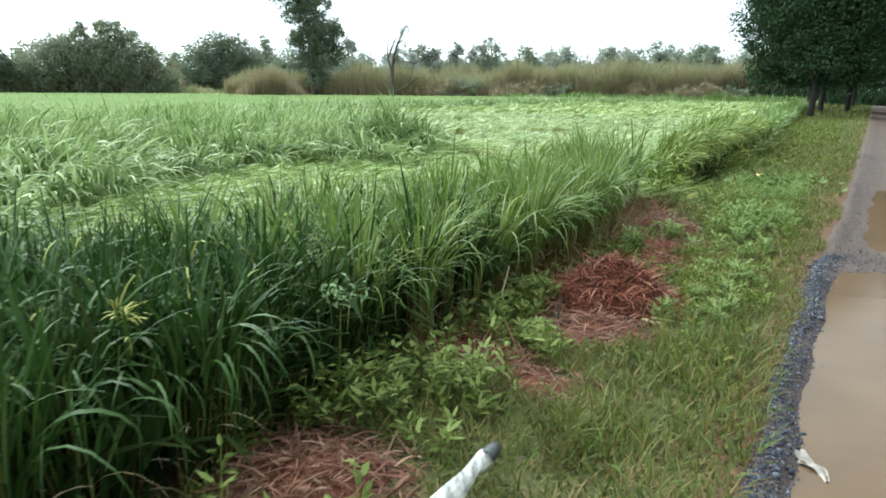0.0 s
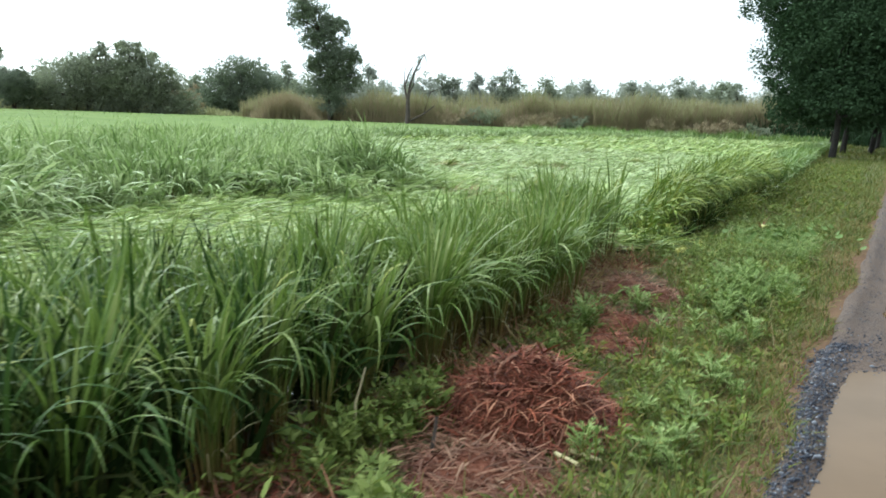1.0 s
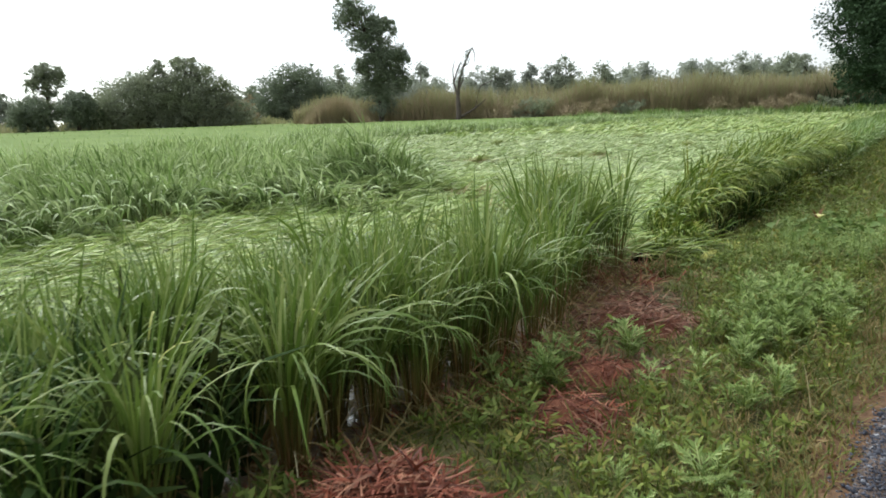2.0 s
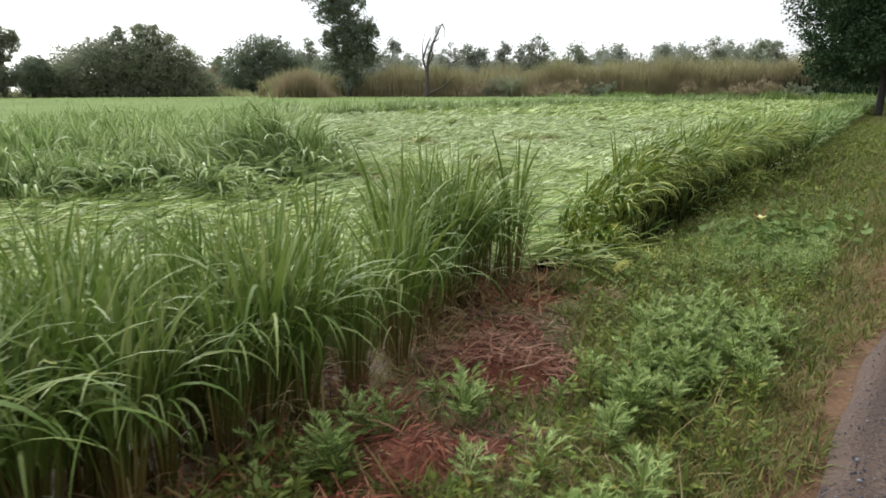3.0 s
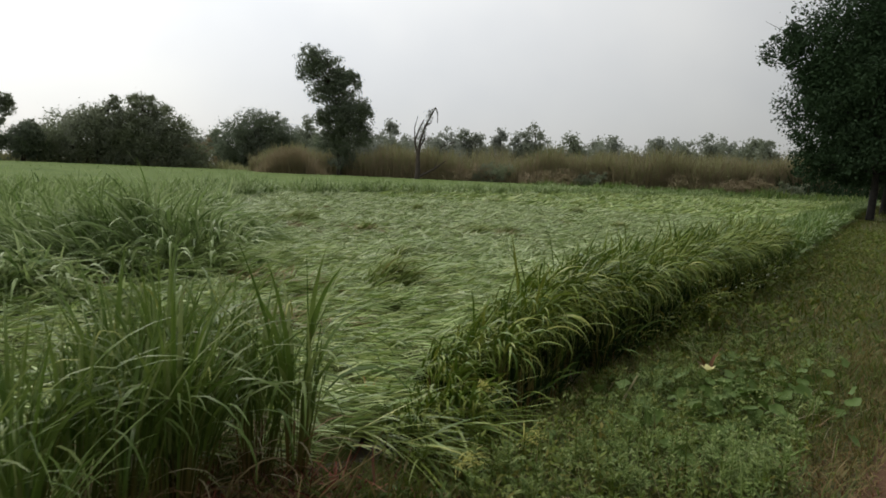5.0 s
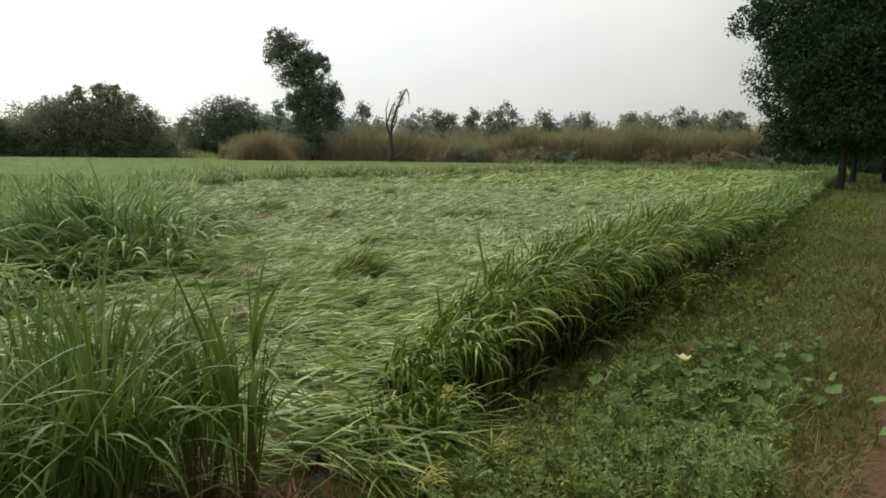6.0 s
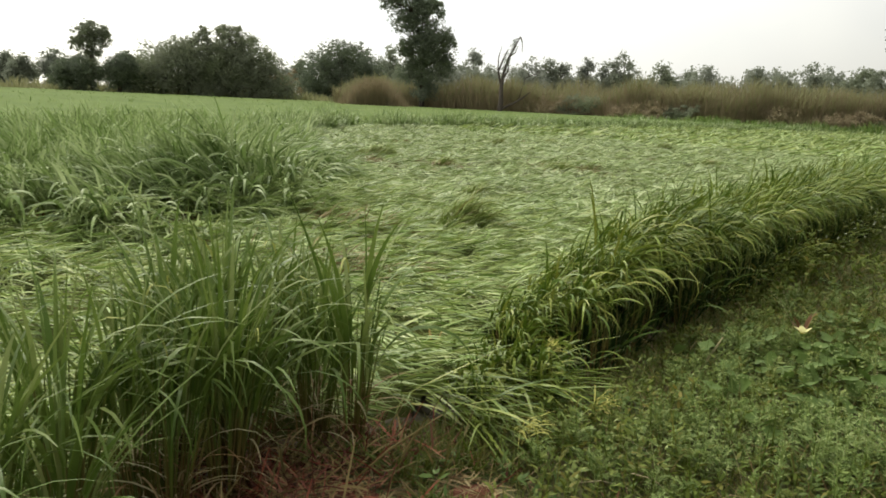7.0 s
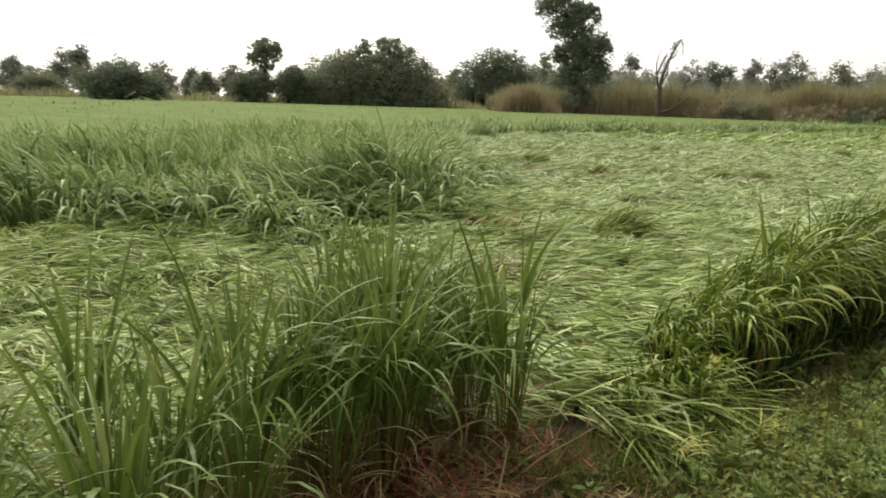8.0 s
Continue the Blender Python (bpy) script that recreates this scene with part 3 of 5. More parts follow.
# Near hills: their leaf colour is darkened to stand for shade.
open_models = [rice_plant(120 + i, 1.1, 24, 1.9, 0.1, 24, M_NEARSHADE) for i in range(5)]
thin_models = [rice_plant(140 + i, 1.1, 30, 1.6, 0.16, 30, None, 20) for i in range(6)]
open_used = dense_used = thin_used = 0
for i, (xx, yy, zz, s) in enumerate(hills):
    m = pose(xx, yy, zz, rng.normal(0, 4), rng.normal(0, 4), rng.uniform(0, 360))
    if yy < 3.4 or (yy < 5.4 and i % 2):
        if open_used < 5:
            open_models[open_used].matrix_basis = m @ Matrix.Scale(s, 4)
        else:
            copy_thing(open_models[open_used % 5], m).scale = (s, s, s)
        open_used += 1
    elif yy > 8.6 and i % 4:
        if thin_used < 6:
            thin_models[thin_used].matrix_basis = m @ Matrix.Scale(s, 4)
        else:
            copy_thing(thin_models[thin_used % 6], m).scale = (s, s, s)
        thin_used += 1
    elif dense_used < len(models):
        models[dense_used].matrix_basis = m @ Matrix.Scale(s, 4)
        dense_used += 1
    else:
        src = models[i % len(models)]
        cp = copy_thing(src, m)
        cp.scale = (s, s, s * rng.uniform(0.95, 1.08))


def hill_grid(rng, x0, x1, y0, y1, step, keep):
    xs = np.arange(x0, x1, step)
    ys = np.arange(y0, y1, step)
    a, b = np.meshgrid(xs, ys, indexing="ij")
    a, b = a.ravel() + rng.normal(0, step * 0.18, a.size), b.ravel() + rng.normal(0, step * 0.18, b.size)
    k = keep(a, b)
    return a[k], b[k]


# rest of the standing strip behind the front rows
xs, ys = hill_grid(rng, -5.6, -3.2, -0.6, 11.0, 0.29, lambda a, b: (a < edge(b) - np.where(b < 6, 1.55, np.where(b < 9.2, 1.25, 9.0))) & (a > np.interp(b, STRIP_Y, STRIP_X)))
base = np.stack([xs, ys, np.full(len(xs), -0.11)], 1)
tall = rng.uniform(0.9, 1.1, len(xs))
# Hills towards the start take the leaf copy darkened to imitate shade.
deep = ys < 3.9 + rng.normal(0, 0.7, len(xs))
stuff("rice_crop", mesh_np("rice_crop", *join(rice_leaves(rng, base[~deep], tall[~deep], 30, 6, 0.022, None, 1.8, 0.06, 0.14, 0.3, 0.9, 0.1), rice_stems(rng, base[~deep], tall[~deep], 8))), M_FRONT, "dense standing green rice behind the front rows", "rice crop")
stuff("rice_crop", mesh_np("rice_crop", *join(rice_leaves(rng, base[deep], tall[deep], 34, 6, 0.024, None, 1.9, 0.06, 0.14, 0.3, 0.95, 0.1), rice_stems(rng, base[deep], tall[deep], 8))), M_NEARSHADE, "dense green rice behind the near rows, tone darkened for shade", "rice crop")
# outer rows beside and behind the start of the walk, shade painted into their leaf colour
xs, ys = hill_grid(rng, -5.6, -2.35, -7.0, 0.9, 0.28, lambda a, b: a < edge(b) - 0.05)
base = np.stack([xs, ys, np.full(len(xs), -0.11)], 1)
stuff("rice_crop", mesh_np("rice_crop", *rice_leaves(rng, base, rng.uniform(0.95, 1.12, len(xs)), 22, 5, 0.026, None, 1.5, 0.08, 0.2, 0.1)), M_NEARSHADE, "dense standing green rice at the near end of the field", "rice crop")

# Fill of low leaves, coloured dark so the gaps read as shade.
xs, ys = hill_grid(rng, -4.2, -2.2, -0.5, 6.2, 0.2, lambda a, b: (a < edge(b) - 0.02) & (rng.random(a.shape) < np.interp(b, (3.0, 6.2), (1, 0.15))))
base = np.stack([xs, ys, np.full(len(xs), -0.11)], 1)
stuff("rice_crop", mesh_np("rice_crop", *rice_leaves(rng, base, rng.uniform(0.72, 0.95, len(xs)), 38, 3, 0.05, None, 1.2, 0.1, 0.2, 0.0)), M_UNDER, "lower leaves inside the near rice, coloured dark for shade", "rice crop")

# ridge of standing rice that leans out over the bank
xs, ys = hill_grid(rng, -4.4, -1.9, 12.1, 26, 0.2, lambda a, b: (a < edge(b) - 0.02) & (a > np.interp(b, RIDGE_Y, RIDGE_X)))
n = len(xs)
base = np.stack([xs, ys, np.full(n, -0.08)], 1)
tall_wave = 1 + 0.08 * waves(xs, ys, 23, 1.7)
near_edge = np.exp(-((edge(ys) - xs) / 0.4))
grow = np.interp(ys, (12.1, 12.7, 13.2, 13.7, 14.4), (0.36, 0.46, 0.68, 0.84, 1.0))
tent = np.interp(xs - np.interp(ys, RIDGE_Y, RIDGE_X), (0, 0.35), (0.55, 1.0))
tall = rng.uniform(0.88, 1.06, n) * grow * tall_wave * tent
way = -0.25 + 0.35 * waves(xs, ys, 24, 1.9) + rng.normal(0, 0.3, n) - 0.35 * np.exp(-((ys - 12.3) / 0.8))
lean = 0.1 + 0.2 * near_edge + 0.12 * waves(xs, ys, 25, 2.3)
bend = 2.0 + 0.5 * near_edge
bias = np.stack([0.3 * near_edge + 0.1, np.full(n, -0.05)], 1)
ridge = thing("rice_ridge", "standing ridge of rice drooping over the grassy bank", "rice crop", (0, 0, 0), kind="stuff")
crest = (edge(ys) - xs > 0.26) | (ys < 12.7)
part("leaves", mesh_np("leaves", *join(drape(rng, base[crest], way[crest], tall[crest], 34, 0.022, lean[crest], bend[crest] + 0.35, 0.11, 0.5, 8, 0.5, 0.82, reach=0.72, power=1.0), drape(rng, base[crest], way[crest], tall[crest] * 0.95, 5, 0.024, lean[crest] * 0.8, bend[crest] * 0.5, 0.11, 0.9, 6, 0.45, 0.7))), M_RIDGE, ridge)
rim_k = near_edge > 0.45
part("arching_leaves", mesh_np("arching_leaves", *drape(rng, base[rim_k], way[rim_k] * 0.6, tall[rim_k] * 0.6, 2, 0.016, lean[rim_k] + 0.3, np.full(rim_k.sum(), 1.5), 0.08, 0.6, 7, 0.2, 0.55)), M_RIDGE, ridge, "green lower leaves arching out over the bank")
# Leaf colour darkened here to imitate the shadow below the overhang.
part("lower_leaves", mesh_np("lower_leaves", *rice_leaves(rng, base, tall * 0.6, 30, 3, 0.03, bias * 0.2, 1.0, 0.1, 0.2, 0.0, 0.8)), M_UNDER, ridge, "lower leaves coloured dark for the shade under the ridge")
part("stems", mesh_np("stems", *rice_stems(rng, base, tall, 14)), M_RICE_STEM, ridge, "browned lower stems")
part("heads", mesh_np("heads", *drape(rng, base[crest], way[crest], tall[crest] * 0.98, 5, 0.013, lean[crest] + 0.1, bend[crest] + 0.9, 0.1, 0.5, 6, 0.6, 0.8, reach=0.8, power=0.9)), M_HEAD, ridge, "nodding yellow-green rice heads")
xs, ys = hill_grid(rng, -5.4, -1.9, 26, 110, 0.34, lambda a, b: (a < edge(b)) & (a > np.interp(b, RIDGE_Y, RIDGE_X)))
n = len(xs)
base = np.stack([xs, ys, np.full(n, -0.08)], 1)
bias = np.stack([0.3 * np.exp(-((edge(ys) - xs) / 0.45)), np.zeros(n)], 1)
stuff("rice_crop", mesh_np("rice_crop", *rice_leaves(rng, base, rng.uniform(0.8, 1.0, n), 15, 3, 0.05, bias, 1.8, 0.05, 0.16, 0.2, 1.0, 0.1, np.full(n, -0.2))), M_RICE, "far rows of standing rice along the bank", "rice crop")

# large standing block; its open side has slumped outwards
xs, ys = hill_grid(rng, -26, -4.8, -7.0, 30, 0.38, lambda a, b: (a < block(b) - 5.5) & (a > -8 - 0.62 * (b + 6)) & (a < -5.1))
n = len(xs)
base = np.stack([xs, ys, np.full(n, -0.1)], 1)
tall = rng.uniform(0.85, 1.02, n) * (1 + 0.1 * waves(xs, ys, 8, 1.3))
stuff("rice_crop", mesh_np("rice_crop", *drape(rng, base, -0.4 + 1.0 * waves(xs, ys, 6, 0.9), tall, 9, 0.066, np.full(n, 0.22), np.full(n, 1.1), 0.14, 0.6, 4, 0.25, 0.65)), M_BLOCK, "standing block of tousled green rice", "rice crop")
# its outer face: silvery stalks that lean out over dark hollows
HOLLOWS = ((-9.5, 10.2, 0.62), (-8.95, 12.35, 0.5), (-7.9, 13.6, 0.55))


def hollow(x, y):
    out = np.zeros(len(x), bool)
    for a, b, c in HOLLOWS:
        out |= ((x - a) / 1.2) ** 2 + ((y - b) / 0.7) ** 2 < c * c
    return out


r = np.random.default_rng(701)
xs, ys = hill_grid(r, -17, -5.2, -4.0, 24, 0.37, lambda a, b: (a < block(b) - 0.15) & (a > block(b) - 5.6) & (a < -5.1) & ~hollow(a, b))
n = len(xs)
dd = block(ys) - xs
base = np.stack([xs, ys, np.full(n, -0.05)], 1)
tall = np.clip(0.66 + 0.24 * dd, 0.6, 1.0) * r.uniform(0.88, 1.08, n) * (1 + 0.22 * waves(xs, ys, 702, 1.2))
way = -0.45 + 1.0 * waves(xs, ys, 703, 0.9) + r.normal(0, 0.35, n)
over = np.exp(-dd / 1.3) + 0.25 * waves(xs, ys, 704, 1.6)
face = thing("rice_crop", "silvery green rice leaning out along the block's open side", "rice crop", kind="stuff")
part("leaves", mesh_np("leaves", *drape(r, base, way, tall, 21, 0.046, 0.18 + 0.25 * np.clip(over, 0, 1), 1.2 + 1.2 * np.clip(over, 0, 1), 0.15, 0.42, 7, 0.15, 0.76, power=0.95)), M_BLOCK, face)
part("stems", mesh_np("stems", *rice_stems(r, base, tall, 6)), M_RICE_STEM, face, "browned lower stems")
r = np.random.default_rng(47)
n = 1000
ys = np.where(r.random(n) < 0.4, r.uniform(4.5, 24, n), r.uniform(11.5, 18.5, n))
dd = np.where(ys < 11.6, r.uniform(-0.7, 0.2, n), r.uniform(-0.25, 1.2, n))
xs = block(ys) - dd
k = (xs > -8 - 0.62 * (ys + 6)) & ~hollow(xs, ys) & ((ys > 18) | ((ys > 11.6) & (dd < 1.5)) | (dd < 0.7))
xs, ys, dd = xs[k], ys[k], dd[k]
n = len(xs)
slope = np.clip((dd + 0.3) / 2.4, 0, 1) ** 0.75
lump = waves(xs, ys, 48, 1.5)
zz = 0.06 + 0.55 * slope * (1 + 0.18 * lump) + r.uniform(0, 0.14, n)
turn = np.where(ys < 11, -0.5, np.where(ys < 18, -0.35, 0.3)) + 0.6 * waves(xs, ys, 49, 1.2) + r.normal(0, 0.16, n)
per = 9
m = n * per
ax = np.repeat(turn, per)
sd, al = r.normal(0, 0.09, m), r.uniform(-0.15, 0.15, m)
pos = np.stack([np.repeat(xs, per) - np.sin(ax) * sd + np.cos(ax) * al, np.repeat(ys, per) + np.cos(ax) * sd + np.sin(ax) * al, np.repeat(zz, per) + r.normal(0, 0.03, m)], 1)
lift = np.repeat(np.clip(lump, -0.5, 1), per)
v, q = blade_arrays(r, pos, ax + r.normal(0, 0.3, m), r.uniform(0.3, 0.6, m), r.uniform(0.016, 0.044, m), 1.2 - 0.3 * lift + r.normal(0, 0.16, m), 0.5 + 0.3 * lift + r.normal(0, 0.2, m), 4, None, 0.0, 0.4, roll=0.7)
stuff("slumped_rice", mesh_np("slumped_rice", v, q), M_SLUMP, "rice slumped outwards along the open side of the block", "flattened rice")


r = np.random.default_rng(711)
n = 700
pick = r.integers(0, len(HOLLOWS), n)
hx = np.array([h[0] for h in HOLLOWS])[pick] - 0.1 + r.normal(0, 0.3, n)
hy = np.array([h[1] for h in HOLLOWS])[pick] + r.normal(0, 0.2, n)
v, q = blade_arrays(r, np.stack([hx, hy, np.full(n, 0.02)], 1), r.normal(-0.5, 0.8, n), r.uniform(0.15, 0.4, n), r.uniform(0.01, 0.022, n), r.uniform(0.2, 1.3, n), r.uniform(0, 0.6, n), 3, None, 0.0)
stuff("rice_stubs", mesh_np("rice_stubs", v, q), M_STRAW, "rusty brown broken rice stems in the hollows", "stubble")


def far_keep(a, b):
    return (a < block(b) - 0.2) & ~((a > -8 - 0.62 * (b + 6)) & (b < 30) & (b > -7)) & (a > -110)


xs, ys = hill_grid(rng, -60, -5, -10, 75, 0.85, far_keep)
n = len(xs)
base = np.stack([xs, ys, 0.05 + 0.25 * np.clip((np.hypot(xs, ys) - 30) / 40, 0, 1)], 1)
stuff("rice_crop", mesh_np("rice_crop", *rice_leaves(rng, base, rng.uniform(0.56, 0.72, n), 8, 2, 0.055, None, 1.6)), M_RICE, "wide field of even green rice towards the trees", "rice crop")
xs, ys = hill_grid(rng, -112, -8, -25, 112, 1.35, lambda a, b: (a < block(b) - 0.2) & ((a < -60) | (b > 75)))
n = len(xs)
base = np.stack([xs, ys, np.full(n, 0.45)], 1)
stuff("rice_crop", mesh_np("rice_crop", *rice_leaves(rng, base, rng.uniform(0.44, 0.56, n), 5, 2, 0.14, None, 1.8)), M_RICE, "far part of the rice field below the trees", "rice crop")


r = np.random.default_rng(45)
n = 2600
ys = r.uniform(21, 110, n)
xs = block(ys) - 0.2 - np.abs(r.normal(0, 1.6, n))
base = np.stack([xs, ys, np.full(n, -0.05)], 1)
stuff("rice_crop", mesh_np("rice_crop", *rice_leaves(r, base, r.uniform(0.85, 1.2, n) * (1 + 0.28 * waves(xs, ys, 46, 0.8)), 12, 2, 0.07, None, 1.5, 0.15, 0.3)), M_BLOCK, "uneven rim of standing rice beyond the flattened part", "rice crop")


def canopy_height(x, y):
    inside = np.clip((block(y) - 0.4 - x) / 2.6, 0, 1)
    far_part = np.clip((-0.62 * (y + 6) - 7 - x) / 4, 0, 1)
    far_part = np.maximum(far_part, np.clip((y - 28) / 4, 0, 1))
    return -0.12 + (0.3 + 0.4 * far_part + 0.3 * np.clip((np.hypot(x, y) - 30) / 40, 0, 1)) * inside + 0.05 * waves(x, y, 14, 1.5) * inside


v, q = grid_arrays(np.concatenate([-np.geomspace(125, 16, 60), np.linspace(-15.6, -5.2, 50)]), np.concatenate([np.linspace(-30, 40, 150), np.linspace(41, 112, 40)]), canopy_height)
stuff("rice_canopy", mesh_np("rice_canopy", v, q, smooth=True), M_CANOPY, "dense inner foliage of the standing rice field", "rice crop")


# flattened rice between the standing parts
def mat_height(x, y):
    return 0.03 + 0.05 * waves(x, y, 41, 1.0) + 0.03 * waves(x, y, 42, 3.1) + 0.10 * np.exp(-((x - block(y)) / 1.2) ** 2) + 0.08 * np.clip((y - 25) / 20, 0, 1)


# Sheet below the blades; its dark colour paints the shaded slits and hollows.
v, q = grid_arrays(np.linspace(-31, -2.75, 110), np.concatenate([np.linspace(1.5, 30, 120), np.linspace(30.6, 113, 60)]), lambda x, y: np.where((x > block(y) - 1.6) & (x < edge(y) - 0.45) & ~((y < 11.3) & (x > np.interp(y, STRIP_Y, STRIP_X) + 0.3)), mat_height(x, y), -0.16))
stuff("rice_mat", mesh_np("rice_mat", v, q, smooth=True), M_MAT, "matted straw and leaves beaten flat, coloured dark for shaded gaps", "flattened rice")


def lodged(name_label, n, x0, x1, y0, y1, length, width, segs, seed, per=12, rise=0.16, mat=None, only=-9.0):
    """Hanks of rice laid flat: each hank shares a direction and lies over or under its neighbours."""
    r = np.random.default_rng(seed)
    x = r.uniform(x0, x1, n)
    y = r.uniform(y0, y1, n)
    k = (x > block(y) - 0.8) & (x < edge(y) - 0.3) & ~((y < 11.1) & (x > np.interp(y, STRIP_Y, STRIP_X) + 0.1)) & ~((y > 12.5) & (x > np.interp(y, RIDGE_Y, RIDGE_X))) & (waves(x, y, 57, 1.1) > only)
    x, y = x[k], y[k]
    n = len(x)
    az = 0.62 + 0.5 * waves(x, y, 51, 0.5) + 0.4 * waves(x, y, 52, 1.5) + r.normal(0, 1, n) * np.interp(y, (13, 19), (0.34, 0.9))
    az = az + np.where(r.random(n) < 0.12, r.normal(0, 0.9, n), 0)
    tuft = np.clip(waves(x, y, 53, 1.3) - np.interp(y, (12, 20), (0.9, 0.75)), 0, 1) + (r.random(n) < np.interp(y, (12, 20), (0.01, 0.04))) * 0.6
    z = mat_height(x, y) + 0.05 + r.uniform(0, 1.0, n) * rise
    m = n * per
    rp = lambda q: np.repeat(q, per)
    side = r.normal(0, 0.075, m) * (width / 0.022)
    along = r.uniform(-0.25, 0.25, m) * length
    ax = rp(az)
    bx = rp(x) - np.sin(ax) * side + np.cos(ax) * along
    by = rp(y) + np.cos(ax) * side + np.sin(ax) * along
    bz = rp(z) + r.normal(0, 0.02, m)
    lean = 1.42 + r.normal(0, 0.13, m) + rp(r.normal(0, 0.12, n)) - 0.95 * rp(tuft)
    bend = r.normal(0.22, 0.15, m) + 0.8 * rp(tuft)
    v, q = blade_arrays(r, np.stack([bx, by, bz], 1), ax + r.normal(0, 0.28, m), length * r.uniform(0.5, 1.4, m), width * r.uniform(0.5, 1.4, m), lean, bend, segs, None, -0.08, 0.5, roll=0.75)
    stuff("lodged_rice", mesh_np("lodged_rice", v, q), mat or M_LODGED, name_label, "flattened rice")


lodged("pale green rice beaten flat in swirls near the bund", 9000, -11, -2.6, 2.5, 20, 0.26, 0.016, 3, 61, 10, 0.14)
lodged("wide swath of flattened pale green rice", 13000, -29, -3.5, 18, 45, 0.3, 0.024, 2, 62, 10, 0.17, M_SILVER)
lodged("silvery flattened rice in the middle of the field", 2600, -12, -3.4, 15.5, 23, 0.2, 0.017, 2, 67, 9, 0.17, M_SILVER)
lodged("withered brownish patches in the flattened rice", 900, -22, -3.5, 10, 40, 0.28, 0.022, 2, 64, 8, 0.17, M_DRYGRASS, 0.75)
for wx, wy, wr in ((-12.0, 23.5, 0.5), (-9.6, 25.9, 0.7), (-6.9, 15.2, 0.5), (-5.2, 13.6, 0.4), (-13.4, 22.4, 0.4)):
    r = np.random.default_rng(int(-wx * 37))
    n = int(420 * wr)
    px, py = wx + r.normal(0, wr, n), wy + r.normal(0, wr * 0.45, n)
    v, q = blade_arrays(r, np.stack([px, py, mat_height(px, py) + r.uniform(0.08, 0.24, n)], 1), r.normal(0.6, 0.9, n), r.uniform(0.15, 0.34, n), r.uniform(0.01, 0.022, n), r.normal(1.25, 0.3, n), r.normal(0.4, 0.3, n), 3, None, 0.0)
    stuff("withered_rice", mesh_np("withered_rice", v, q), M_WITHER, "withered brown rice lying in the flattened crop", "flattened rice")
lodged("far swath of flattened pale rice", 5500, -30, -3.5, 42, 112, 0.6, 0.07, 2, 63, 8, 0.25)

# slumped domes of rice standing out of the flattened part
for tx, ty_, ts in ((-6.0, 16.55, 0.7), (-14.9, 24.0, 1.2), (-12.1, 23.6, 0.5), (-9.8, 25.5, 0.65), (-9.4, 26.6, 0.5), (-16.7, 36.5, 0.8), (-17.0, 33.0, 0.8), (-8.2, 32.0, 0.6), (-13.0, 40.0, 0.8), (-20.0, 45.0, 1.0), (-8.0, 19.5, 0.4)):
    r = np.random.default_rng(int(-tx * 100))
    n = int(34 * ts) + 6
    o = np.stack([r.normal(-0.12, 0.36 * ts, n), r.normal(0, 0.2 * ts, n), np.full(n, 0.0)], 1)
    tuft_ob = thing("rice_tuft", "slumped tuft of rice rising from the flattened crop", "rice tuft", (tx, ty_, 0.0), "slumped rice tufts")
    swell = np.exp(-(o[:, 0] / (0.5 * ts)) ** 2 - (o[:, 1] / (0.3 * ts)) ** 2)
    part("foliage", mesh_np("foliage", *drape(r, o, r.normal(0.55, 0.35, n), (0.26 + 0.3 * swell) * (0.7 + 0.4 * ts) * (1.0 if ty_ < 18 else 0.72), 26, 0.022, np.full(n, 0.5), np.full(n, 1.25), 0.1, 0.4, 6, 0.3, 0.8, 0.03, 0.9, 1.35)), M_TUFT, tuft_ob)

# leaves that spill over the bank at the end of the ridge
r = np.random.default_rng(71)
n = 380
x = r.uniform(-2.75, -2.05, n)
y = r.uniform(11.7, 12.7, n)
v, q = blade_arrays(r, np.stack([x, y, r.uniform(0.02, 0.16, n)], 1), r.normal(-0.15, 0.5, n), r.uniform(0.3, 0.65, n), r.uniform(0.01, 0.021, n), r.normal(1.3, 0.18, n), r.normal(0.4, 0.25, n), 5, None, 0.05)
stuff("spilled_rice", mesh_np("spilled_rice", v, q), M_RIDGE, "bent green rice leaves spilling over the bank", "flattened rice")


# ---- verge plants ----
def zone(r, n, x0, x1, y0, y1):
    return r.uniform(x0, x1, n), r.uniform(y0, y1, n)


STRAW_SPOTS = ((-1.3, 8.4, 0.16), (-1.25, 7.2, 0.12), (-1.3, 3.85, 0.22), (-1.75, 2.35, 0.42), (-1.42, 5.85, 0.5), (-1.35, 5.0, 0.42), (-1.55, 8.05, 0.22), (-1.75, 9.35, 0.45), (-1.4, 7.5, 0.26), (-2.02, 10.0, 0.45), (-2.1, 10.7, 0.32), (-2.05, 8.6, 0.3), (-1.78, 4.05, 0.32), (-1.75, 11.2, 0.2))


def bare(x, y):
    out = np.zeros(len(x), bool)
    for a, b, c in STRAW_SPOTS:
        out |= (x - a) ** 2 + (y - b) ** 2 < (c * 1.05) ** 2
    return out


